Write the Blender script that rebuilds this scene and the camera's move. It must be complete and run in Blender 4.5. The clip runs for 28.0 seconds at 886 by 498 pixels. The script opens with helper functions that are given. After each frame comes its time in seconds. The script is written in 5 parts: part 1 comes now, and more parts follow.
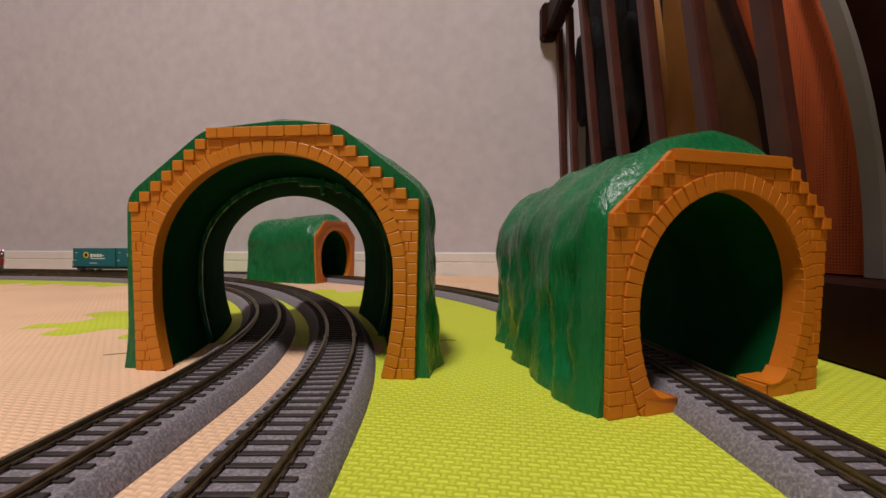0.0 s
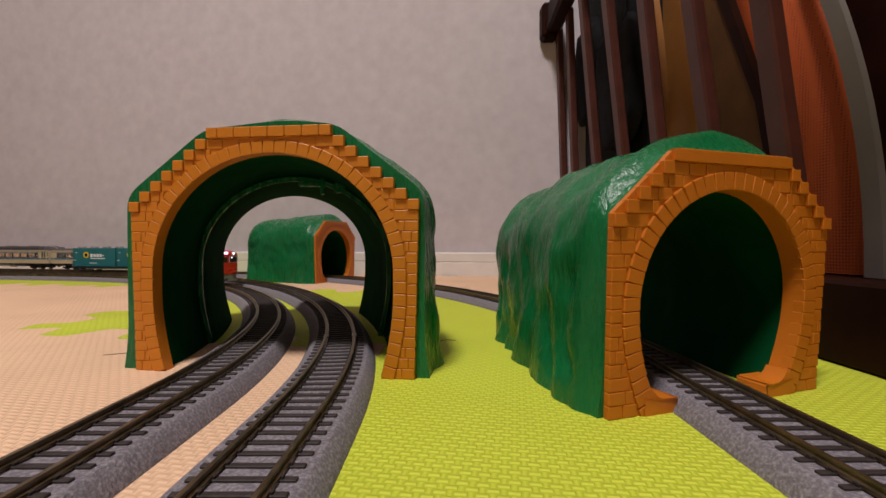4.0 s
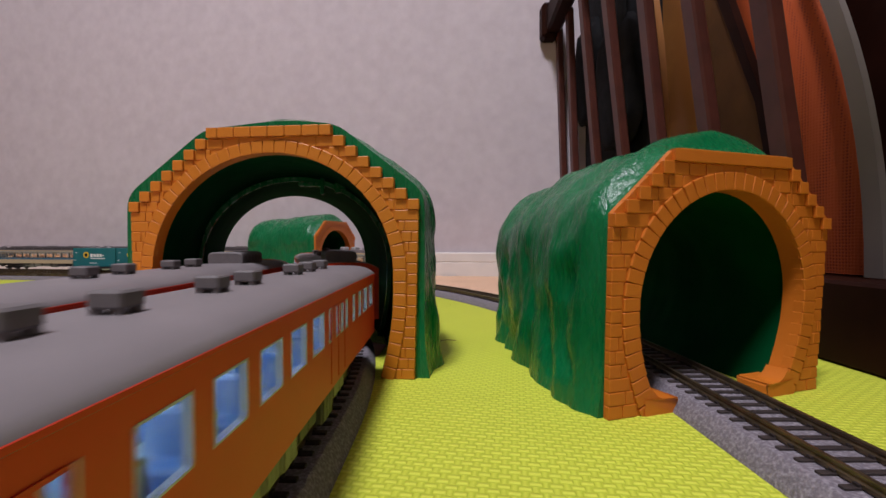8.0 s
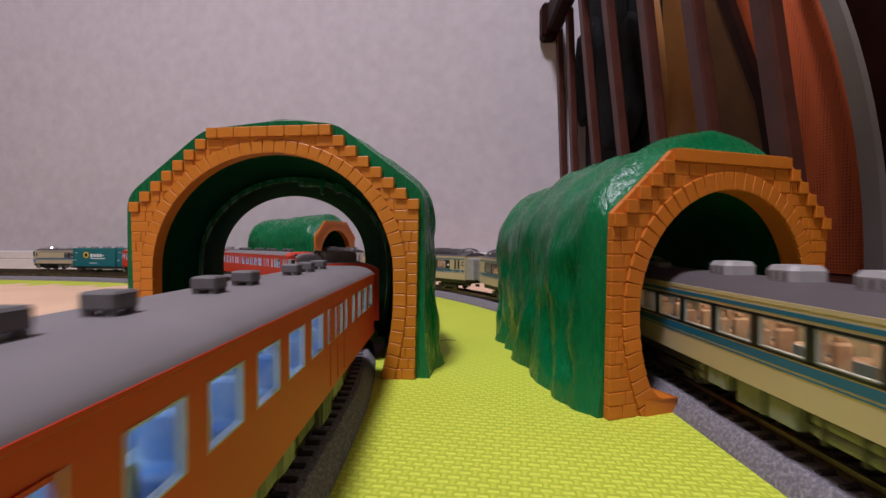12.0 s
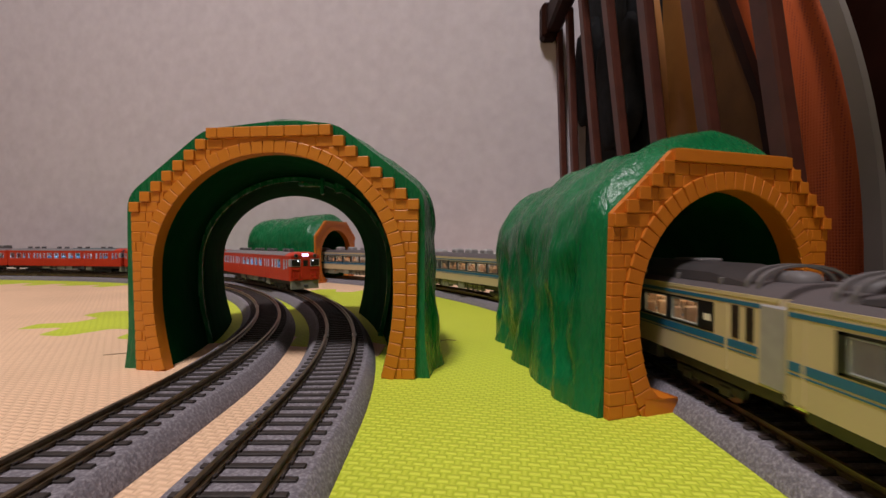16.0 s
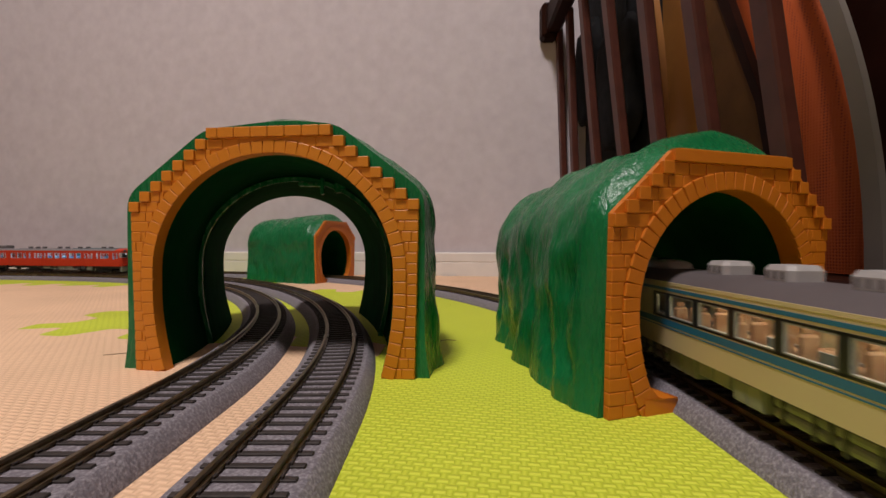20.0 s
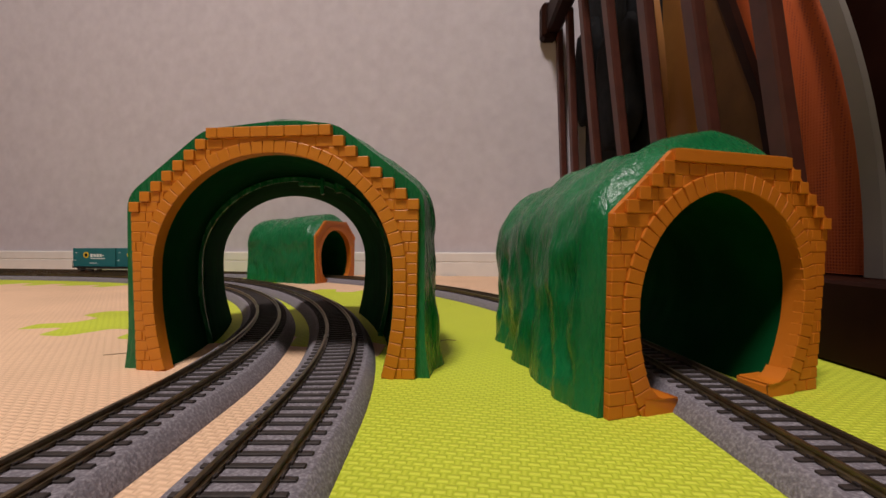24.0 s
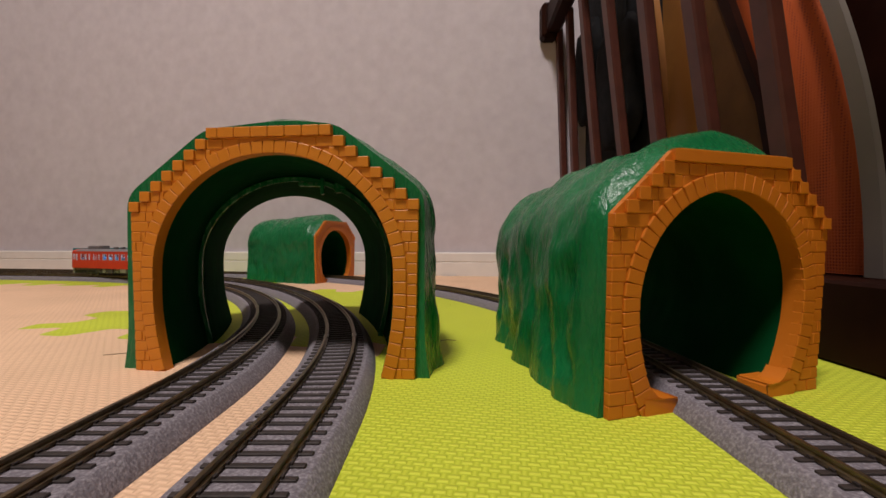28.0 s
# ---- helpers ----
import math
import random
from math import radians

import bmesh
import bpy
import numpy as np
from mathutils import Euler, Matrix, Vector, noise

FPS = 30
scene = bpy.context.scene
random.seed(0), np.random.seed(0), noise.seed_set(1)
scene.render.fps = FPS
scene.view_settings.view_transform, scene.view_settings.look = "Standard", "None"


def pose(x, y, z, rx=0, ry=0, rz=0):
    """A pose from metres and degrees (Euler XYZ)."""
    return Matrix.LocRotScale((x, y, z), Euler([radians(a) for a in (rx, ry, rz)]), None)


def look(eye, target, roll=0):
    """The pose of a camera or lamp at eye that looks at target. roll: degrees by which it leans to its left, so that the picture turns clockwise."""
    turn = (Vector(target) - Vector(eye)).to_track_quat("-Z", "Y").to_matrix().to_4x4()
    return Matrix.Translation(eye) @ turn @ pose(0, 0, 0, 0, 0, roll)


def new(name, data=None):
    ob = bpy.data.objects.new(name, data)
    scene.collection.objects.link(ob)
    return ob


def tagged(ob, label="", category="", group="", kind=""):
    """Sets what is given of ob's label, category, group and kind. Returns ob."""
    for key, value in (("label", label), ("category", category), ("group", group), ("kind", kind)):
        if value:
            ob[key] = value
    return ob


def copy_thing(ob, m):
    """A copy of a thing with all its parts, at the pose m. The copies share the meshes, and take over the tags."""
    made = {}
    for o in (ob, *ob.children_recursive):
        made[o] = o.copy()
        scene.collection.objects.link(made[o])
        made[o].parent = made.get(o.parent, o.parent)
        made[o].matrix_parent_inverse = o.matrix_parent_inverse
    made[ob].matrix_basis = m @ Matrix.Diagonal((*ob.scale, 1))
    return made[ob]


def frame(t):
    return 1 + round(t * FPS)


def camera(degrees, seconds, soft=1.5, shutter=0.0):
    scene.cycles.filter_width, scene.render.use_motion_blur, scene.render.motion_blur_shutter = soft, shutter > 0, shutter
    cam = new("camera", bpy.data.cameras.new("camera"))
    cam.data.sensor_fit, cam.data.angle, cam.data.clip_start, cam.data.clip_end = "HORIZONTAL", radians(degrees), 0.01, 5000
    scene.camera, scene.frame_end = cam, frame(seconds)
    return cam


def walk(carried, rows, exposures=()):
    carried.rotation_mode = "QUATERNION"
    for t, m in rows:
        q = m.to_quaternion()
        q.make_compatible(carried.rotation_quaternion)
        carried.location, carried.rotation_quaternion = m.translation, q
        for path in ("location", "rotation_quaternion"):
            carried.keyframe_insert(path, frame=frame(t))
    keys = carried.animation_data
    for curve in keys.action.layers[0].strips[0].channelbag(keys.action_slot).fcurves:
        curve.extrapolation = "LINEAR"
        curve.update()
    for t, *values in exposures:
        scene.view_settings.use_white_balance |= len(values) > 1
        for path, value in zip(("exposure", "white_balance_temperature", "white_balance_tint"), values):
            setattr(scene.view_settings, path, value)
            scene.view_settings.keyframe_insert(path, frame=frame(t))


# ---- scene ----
# the camera stands still, low over the mats
MM = 0.001
cam = camera(91.8, 28.0, soft=1.5, shutter=0.4)
EYE = (0.0, 0.0, 0.068)
VIEW = look(EYE, (0.0, 1.0, 0.068 - 11 / 760))
walk(cam, [(0.0, VIEW), (28.0, VIEW)],
     [(0.0, -0.06, 6500, 10), (3.5, -0.06, 6450, 10), (5.5, 0.03, 6200, 10), (8.5, 0.08, 5700, 15), (11.0, 0.08, 5600, 16), (12.5, 0.05, 5650, 15),
      (14.5, -0.07, 6050, 11), (17.0, -0.08, 6250, 10), (20.0, -0.08, 6450, 10), (28.0, -0.07, 6500, 10)])

# ---- light: one ceiling lamp, and a dim room ----
world = bpy.data.worlds.new("world")
scene.world = world
world.use_nodes = True
world.node_tree.nodes["Background"].inputs[0].default_value = (1.0, 0.86, 0.78, 1)
world.node_tree.nodes["Background"].inputs[1].default_value = 0.01


def area_lamp(name, m, size, watts, colour):
    d = bpy.data.lights.new(name, "AREA")
    d.shape, d.size, d.energy, d.color = "DISK", size, watts, colour
    ob = new(name, d)
    ob.matrix_world = m
    return ob


LAMP_AT = (-0.4, -0.6, 2.33)
area_lamp("ceiling_lamp_light", look(LAMP_AT, (LAMP_AT[0], LAMP_AT[1] + 0.001, 0)), 0.42, 58.0, (1.0, 0.915, 0.87))

# ---- materials ----


def mat(name, colour, rough=0.5, metal=0.0, spec=0.5, emit=0.0, emit_colour=None, alpha=None):
    m = bpy.data.materials.new(name)
    m.use_nodes = True
    b = m.node_tree.nodes["Principled BSDF"]
    b.inputs["Base Color"].default_value = (*colour, 1)
    b.inputs["Roughness"].default_value = rough
    b.inputs["Metallic"].default_value = metal
    b.inputs["Specular IOR Level"].default_value = spec
    if emit:
        b.inputs["Emission Color"].default_value = (*(emit_colour or colour), 1)
        b.inputs["Emission Strength"].default_value = emit
    return m


def grain(m, scale, amount, colour2=None, bump=0.0, bump_scale=None, detail=4.0, lo=0.35, hi=0.65, rough=0.0, space="Object", dist=0.0004, squash=1.0):
    """Varies a material's colour with noise at one scale, and its relief and gloss at another."""
    nt = m.node_tree
    b = nt.nodes["Principled BSDF"]
    tc = nt.nodes.new("ShaderNodeTexCoord")
    base = tuple(b.inputs["Base Color"].default_value)
    n = nt.nodes.new("ShaderNodeTexNoise")
    n.inputs["Scale"].default_value, n.inputs["Detail"].default_value = scale, detail
    nt.links.new(tc.outputs[space], n.inputs["Vector"])
    r = nt.nodes.new("ShaderNodeValToRGB")
    r.color_ramp.elements[0].position, r.color_ramp.elements[1].position = lo, hi
    r.color_ramp.elements[0].color = base
    c2 = (*colour2, 1) if colour2 else tuple(min(1, c * (1 + amount)) for c in base[:3]) + (1,)
    r.color_ramp.elements[1].color = c2
    nt.links.new(n.outputs["Fac"], r.inputs["Fac"])
    nt.links.new(r.outputs["Color"], b.inputs["Base Color"])
    if bump:
        n2 = nt.nodes.new("ShaderNodeTexNoise")
        n2.inputs["Scale"].default_value, n2.inputs["Detail"].default_value = bump_scale or scale * 4, 5
        if squash != 1.0:
            mp = nt.nodes.new("ShaderNodeMapping")
            mp.inputs["Scale"].default_value = (1, 1, squash)
            nt.links.new(tc.outputs[space], mp.inputs["Vector"])
            nt.links.new(mp.outputs["Vector"], n2.inputs["Vector"])
        else:
            nt.links.new(tc.outputs[space], n2.inputs["Vector"])
        bp = nt.nodes.new("ShaderNodeBump")
        bp.inputs["Strength"].default_value, bp.inputs["Distance"].default_value = bump, dist
        nt.links.new(n2.outputs["Fac"], bp.inputs["Height"])
        nt.links.new(bp.outputs["Normal"], b.inputs["Normal"])
        if rough:
            mr = nt.nodes.new("ShaderNodeMapRange")
            r0 = b.inputs["Roughness"].default_value
            mr.inputs["To Min"].default_value, mr.inputs["To Max"].default_value = max(0.02, r0 - rough), min(1, r0 + rough)
            nt.links.new(n2.outputs["Fac"], mr.inputs["Value"])
            nt.links.new(mr.outputs["Result"], b.inputs["Roughness"])
    return m


def foam(name, colour, colour2):
    """EVA foam with a moulded basket weave of short bars, lying and standing by turns."""
    m = mat(name, colour, 0.72, spec=0.35)
    nt = m.node_tree
    b = nt.nodes["Principled BSDF"]

    def calc(op, x, y=None, z=None):
        n = nt.nodes.new("ShaderNodeMath")
        n.operation = op
        for i, v in enumerate((x, y, z)):
            if v is None:
                continue
            if isinstance(v, (int, float)):
                n.inputs[i].default_value = v
            else:
                nt.links.new(v, n.inputs[i])
        return n.outputs[0]
    tc = nt.nodes.new("ShaderNodeTexCoord")
    wob = nt.nodes.new("ShaderNodeTexNoise")
    wob.inputs["Scale"].default_value, wob.inputs["Detail"].default_value = 120.0, 2
    nt.links.new(tc.outputs["Object"], wob.inputs["Vector"])
    xyz = nt.nodes.new("ShaderNodeSeparateXYZ")
    nt.links.new(tc.outputs["Object"], xyz.inputs[0])
    w = calc("MULTIPLY", wob.outputs["Fac"], 0.2)
    u = calc("ADD", calc("DIVIDE", xyz.outputs["X"], 0.0029), w)
    v = calc("ADD", calc("DIVIDE", xyz.outputs["Y"], 0.00275), w)
    turn = calc("MODULO", calc("ABSOLUTE", calc("ADD", calc("FLOOR", u), calc("FLOOR", v))), 2.0)

    def off_middle(a):
        return calc("ABSOLUTE", calc("SUBTRACT", calc("MULTIPLY", calc("FRACT", a), 2.0), 1.0))

    def step(a, lo, hi):
        n = nt.nodes.new("ShaderNodeMapRange")
        n.interpolation_type = "SMOOTHSTEP"
        n.inputs["From Min"].default_value, n.inputs["From Max"].default_value = lo, hi
        nt.links.new(a, n.inputs["Value"])
        return n.outputs["Result"]
    qu, qv = off_middle(u), off_middle(v)
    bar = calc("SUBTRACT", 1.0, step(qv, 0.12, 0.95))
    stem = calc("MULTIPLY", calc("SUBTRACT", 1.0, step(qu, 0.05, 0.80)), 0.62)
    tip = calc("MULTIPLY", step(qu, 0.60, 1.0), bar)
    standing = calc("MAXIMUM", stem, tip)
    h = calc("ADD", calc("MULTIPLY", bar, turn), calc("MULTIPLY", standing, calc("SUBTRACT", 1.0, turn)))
    # low spots run to colour2: groove shade is put into the colour
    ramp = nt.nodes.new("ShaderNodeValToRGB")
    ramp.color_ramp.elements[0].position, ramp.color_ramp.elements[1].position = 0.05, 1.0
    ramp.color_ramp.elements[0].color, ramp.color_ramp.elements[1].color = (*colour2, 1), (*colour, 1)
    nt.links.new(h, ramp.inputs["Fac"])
    n = nt.nodes.new("ShaderNodeTexNoise")
    n.inputs["Scale"].default_value, n.inputs["Detail"].default_value = 9.0, 6
    nt.links.new(tc.outputs["Object"], n.inputs["Vector"])
    mx = nt.nodes.new("ShaderNodeMix")
    mx.data_type, mx.blend_type = "RGBA", "MULTIPLY"
    stain = nt.nodes.new("ShaderNodeValToRGB")
    stain.color_ramp.elements[0].color, stain.color_ramp.elements[1].color = (0.88, 0.87, 0.86, 1), (1, 1, 1, 1)
    stain.color_ramp.elements[0].position, stain.color_ramp.elements[1].position = 0.3, 0.7
    nt.links.new(n.outputs["Fac"], stain.inputs["Fac"])
    mx.inputs["Factor"].default_value = 1.0
    nt.links.new(ramp.outputs["Color"], mx.inputs["A"])
    nt.links.new(stain.outputs["Color"], mx.inputs["B"])
    nt.links.new(mx.outputs["Result"], b.inputs["Base Color"])
    bp = nt.nodes.new("ShaderNodeBump")
    bp.inputs["Strength"].default_value, bp.inputs["Distance"].default_value = 0.7, 0.0005
    nt.links.new(h, bp.inputs["Height"])
    nt.links.new(bp.outputs["Normal"], b.inputs["Normal"])
    return m


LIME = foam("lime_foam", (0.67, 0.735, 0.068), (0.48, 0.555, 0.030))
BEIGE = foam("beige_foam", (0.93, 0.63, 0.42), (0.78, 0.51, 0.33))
WALLPAPER = grain(mat("wallpaper", (0.525, 0.473, 0.51), 0.9, spec=0.2), 42, 0, (0.59, 0.538, 0.575), 0.5, 420, 6, 0.3, 0.7, dist=0.0006)
# for the walls out of view, made darker to cut bounce light
TAN_UNSEEN = grain(mat("tan_unseen_wall", (0.27, 0.225, 0.18), 0.9, spec=0.2), 14, 0.12, bump=0.4, bump_scale=400)
WHITE_TRIM = grain(mat("white_trim", (0.74, 0.70, 0.66), 0.45), 30, 0.06, bump=0.1, bump_scale=200)
# ceiling and floor are unseen too, and kept darker to cut bounce light
CEILING = grain(mat("ceiling_paper", (0.5, 0.47, 0.44), 0.9), 20, 0.06, bump=0.3, bump_scale=400)
FLOOR_WOOD = grain(mat("floor_wood", (0.16, 0.085, 0.045), 0.4), 6, 0, (0.2, 0.115, 0.06), 0.1, 60)
BALLAST = grain(mat("ballast_plastic", (0.16, 0.142, 0.165), 0.85, spec=0.3), 900, 0, (0.31, 0.285, 0.315), 0.9, 1100, 3, 0.42, 0.72, dist=0.0006)
SLEEPER = grain(mat("sleeper_plastic", (0.020, 0.014, 0.013), 0.65), 500, 0.8, bump=0.3, bump_scale=900)
RAIL = grain(mat("rail_metal", (0.13, 0.098, 0.058), 0.36, metal=0.8), 120, 0.7, bump=0.1, bump_scale=700)
JOINER = mat("rail_joiner_metal", (0.42, 0.38, 0.32), 0.3, metal=0.9)
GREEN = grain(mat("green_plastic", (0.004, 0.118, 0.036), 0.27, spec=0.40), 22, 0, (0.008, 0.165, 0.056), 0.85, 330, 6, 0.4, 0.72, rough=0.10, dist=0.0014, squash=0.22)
# the same plastic within the tunnels, their shade put into a darker green
GREEN_SHADED = grain(mat("green_plastic_shaded", (0.0016, 0.042, 0.012), 0.8, spec=0.02), 40, 0.3, bump=0.4, bump_scale=90, rough=0.1, dist=0.002, squash=0.25)
AMBER = grain(mat("amber_orange_plastic", (0.54, 0.182, 0.007), 0.45), 60, 0.12, bump=0.15, bump_scale=500)
ORANGE = grain(mat("orange_plastic", (0.52, 0.145, 0.008), 0.45), 60, 0.12, bump=0.15, bump_scale=500)
BROWN_WOOD = grain(mat("dark_brown_wood", (0.055, 0.015, 0.010), 0.42, spec=0.36), 35, 0.5, bump=0.12, bump_scale=150)
BED_WOOD = grain(mat("near_black_brown_wood", (0.013, 0.0038, 0.0022), 0.5, spec=0.07), 25, 0.7, bump=0.1, bump_scale=180)
TAN_WOOD = grain(mat("tan_wood", (0.36, 0.155, 0.034), 0.45), 12, 0, (0.25, 0.10, 0.024), 0.15, 90)
DARK_TAN = grain(mat("dull_brown_leather", (0.085, 0.038, 0.011), 0.6, spec=0.15), 20, 0.5, bump=0.3, bump_scale=300)
BLACK_CLOTH = grain(mat("black_cloth", (0.007, 0.007, 0.008), 0.95, spec=0.15), 60, 0.9, bump=0.5, bump_scale=700)
GREY_BAND = grain(mat("grey_band", (0.19, 0.165, 0.15), 0.6), 30, 0.1, bump=0.1, bump_scale=300)


def mesh_cloth():
    """Orange net cloth with rows of small holes."""
    m = mat("orange_net_cloth", (0.48, 0.075, 0.012), 0.7)
    nt = m.node_tree
    b = nt.nodes["Principled BSDF"]
    tc = nt.nodes.new("ShaderNodeTexCoord")
    v = nt.nodes.new("ShaderNodeTexVoronoi")
    v.inputs["Scale"].default_value, v.inputs["Randomness"].default_value = 400.0, 0.1
    nt.links.new(tc.outputs["Object"], v.inputs["Vector"])
    r = nt.nodes.new("ShaderNodeValToRGB")
    r.color_ramp.elements[0].position, r.color_ramp.elements[1].position = 0.18, 0.36
    r.color_ramp.elements[0].color, r.color_ramp.elements[1].color = (0.20, 0.024, 0.004, 1), (0.48, 0.080, 0.009, 1)
    nt.links.new(v.outputs["Distance"], r.inputs["Fac"])
    nt.links.new(r.outputs["Color"], b.inputs["Base Color"])
    bp = nt.nodes.new("ShaderNodeBump")
    bp.inputs["Strength"].default_value, bp.inputs["Distance"].default_value = 0.7, 0.0008
    nt.links.new(v.outputs["Distance"], bp.inputs["Height"])
    nt.links.new(bp.outputs["Normal"], b.inputs["Normal"])
    return m


NET = mesh_cloth()
RED = grain(mat("vermilion_paint", (0.49, 0.033, 0.010), 0.45, spec=0.35), 30, 0.08, bump=0.05, bump_scale=400)
ROOF_GREY = grain(mat("roof_grey_paint", (0.090, 0.075, 0.078), 0.62), 40, 0.12, bump=0.12, bump_scale=900)
RED_ROOF = grain(mat("pale_roof_grey_paint", (0.185, 0.165, 0.172), 0.62), 40, 0.12, bump=0.12, bump_scale=900)
VENT_GREY = grain(mat("vent_grey_plastic", (0.12, 0.108, 0.112), 0.6), 200, 0.2, bump=0.1, bump_scale=900)
UNDER = grain(mat("underfloor_black_plastic", (0.045, 0.043, 0.04), 0.6), 200, 0.4)
UNDER_GREY = grain(mat("underfloor_grey_plastic", (0.19, 0.19, 0.14), 0.6), 200, 0.2)
CREAM = grain(mat("cream_paint", (0.56, 0.445, 0.265), 0.42), 40, 0.05, bump=0.04, bump_scale=400)
CREAM_LIGHT = grain(mat("pale_roof_end_paint", (0.78, 0.72, 0.62), 0.42), 40, 0.05)
BLUE = grain(mat("blue_paint", (0.022, 0.21, 0.50), 0.4), 60, 0.1)
TEAL_LINE = grain(mat("teal_line_paint", (0.018, 0.125, 0.24), 0.4), 60, 0.1)
ROOF_DARK = grain(mat("dark_roof_paint", (0.030, 0.025, 0.026), 0.6), 80, 0.3, bump=0.1, bump_scale=800)
COOLER_GREY = grain(mat("cooler_grey_plastic", (0.33, 0.31, 0.31), 0.5), 200, 0.15)
SILVER = mat("silver_plastic", (0.62, 0.60, 0.60), 0.28, metal=0.85)
STEEL = mat("wheel_metal", (0.25, 0.23, 0.21), 0.35, metal=0.9)
HAIR = mat("brown_hair", (0.14, 0.085, 0.045), 0.6)
BLACK = mat("black_plastic", (0.012, 0.012, 0.013), 0.35)
WINDOW_RIM = mat("pale_window_frame", (0.50, 0.54, 0.62), 0.45)
EXPRESS_RIM = mat("dull_silver_window_frame", (0.30, 0.31, 0.29), 0.4, metal=0.3)
SEAT_BLUE = grain(mat("blue_grey_seat_plastic", (0.06, 0.20, 0.52), 0.5), 120, 0, (0.34, 0.46, 0.60))
SEAT_TAN = grain(mat("tan_seat_plastic", (0.40, 0.20, 0.095), 0.5), 160, 0, (0.55, 0.36, 0.22))
INNER = mat("pale_inner_plastic", (0.22, 0.30, 0.34), 0.6)
TUBE_WHITE = mat("white_lamp_strip", (0.8, 0.9, 1.0), 0.5, emit=10.0, emit_colour=(0.66, 0.82, 1.0))
TUBE_WARM = mat("warm_lamp_strip", (1.0, 0.9, 0.7), 0.5, emit=7.0, emit_colour=(1.0, 0.82, 0.56))
HEADLAMP = mat("headlamp_white", (1, 1, 1), 0.3, emit=2.0, emit_colour=(0.86, 0.84, 1.0))
SIGN_LIT = mat("lit_sign_violet_white", (1, 1, 1), 0.4, emit=3.0, emit_colour=(0.85, 0.55, 1.0))
SIGN_GREEN = mat("lit_sign_green_white", (0.8, 0.95, 0.7), 0.4, emit=0.42, emit_colour=(0.50, 1.0, 0.30))
TEAL = grain(mat("teal_container_paint", (0.010, 0.135, 0.155), 0.45), 40, 0.12)
CONTAINER_WHITE = mat("white_container_print", (0.75, 0.77, 0.75), 0.6)
YELLOW = mat("yellow_disc_paint", (0.75, 0.48, 0.02), 0.6)


def glass():
    m = bpy.data.materials.new("window_glass")
    m.use_nodes = True
    nt = m.node_tree
    b = nt.nodes["Principled BSDF"]
    b.inputs["Base Color"].default_value = (0.16, 0.21, 0.26, 1)
    b.inputs["Roughness"].default_value = 0.06
    b.inputs["Alpha"].default_value = 0.10
    return m


GLASS = glass()

# ---- helpers of this scene (lengths in millimetres) ----


def part(name, bm, material, parent=None, label="", smooth=0.0):
    """Links a bmesh, drawn in millimetres, as one mesh object."""
    me = bpy.data.meshes.new(name)
    bmesh.ops.scale(bm, vec=(MM, MM, MM), verts=bm.verts)
    bmesh.ops.recalc_face_normals(bm, faces=bm.faces)
    bm.to_mesh(me)
    bm.free()
    for m in (material if isinstance(material, (list, tuple)) else (material,)):
        me.materials.append(m)
    if smooth:
        me.shade_smooth()
        me.set_sharp_from_angle(angle=radians(smooth))
    ob = new(name, me)
    if parent is not None:
        ob.parent = parent
    if label:
        tagged(ob, label)
    return ob


def thing(name, label, category, group="", kind="", at=None):
    ob = new(name)
    ob.empty_display_size = 0.02
    if at is not None:
        ob.matrix_world = at
    return tagged(ob, label, category, group, kind)


def bx(bm, x0, x1, y0, y1, z0, z1, bevel=0.0, m=None, idx=0):
    g = bmesh.ops.create_cube(bm, size=1)
    vs = g["verts"]
    for v in vs:
        v.co = Vector((x0 + (v.co.x + 0.5) * (x1 - x0), y0 + (v.co.y + 0.5) * (y1 - y0), z0 + (v.co.z + 0.5) * (z1 - z0)))
    fs = {f for v in vs for f in v.link_faces}
    if bevel:
        es = list({e for v in vs for e in v.link_edges})
        r = bmesh.ops.bevel(bm, geom=es, offset=bevel, segments=1, affect="EDGES", clamp_overlap=True)
        fs = set(r["faces"]) | {f for f in fs if f.is_valid}
        vs = list({v for f in fs for v in f.verts})
    if idx:
        for f in fs:
            f.material_index = idx
    if m is not None:
        bmesh.ops.transform(bm, matrix=m, verts=vs)
    return vs


def cyl(bm, c, axis, r, length, seg=12, r2=None):
    q = Vector((0, 0, 1)).rotation_difference(Vector(axis)).to_matrix().to_4x4()
    bmesh.ops.create_cone(bm, cap_ends=True, segments=seg, radius1=r, radius2=r if r2 is None else r2, depth=length, matrix=Matrix.Translation(c) @ q)


def one(x0, x1, y0, y1, z0, z1, bevel=0.0):
    bm = bmesh.new()
    bx(bm, x0, x1, y0, y1, z0, z1, bevel)
    return bm


def prism(pts, axis, a, b):
    """A solid from a closed outline in the plane across an axis ('x': (y, z) points; 'y': (x, z); 'z': (x, y))."""
    bm = bmesh.new()
    put = {"x": lambda p, t: (t, p[0], p[1]), "y": lambda p, t: (p[0], t, p[1]), "z": lambda p, t: (p[0], p[1], t)}[axis]
    lo, hi = [bm.verts.new(put(p, a)) for p in pts], [bm.verts.new(put(p, b)) for p in pts]
    n = len(pts)
    for i in range(n):
        bm.faces.new((lo[i], lo[(i + 1) % n], hi[(i + 1) % n], hi[i]))
    f1, f2 = bm.faces.new(lo), bm.faces.new(hi)
    f1.normal_update()
    f2.normal_update()
    bmesh.ops.triangulate(bm, faces=[f1, f2])
    return bm


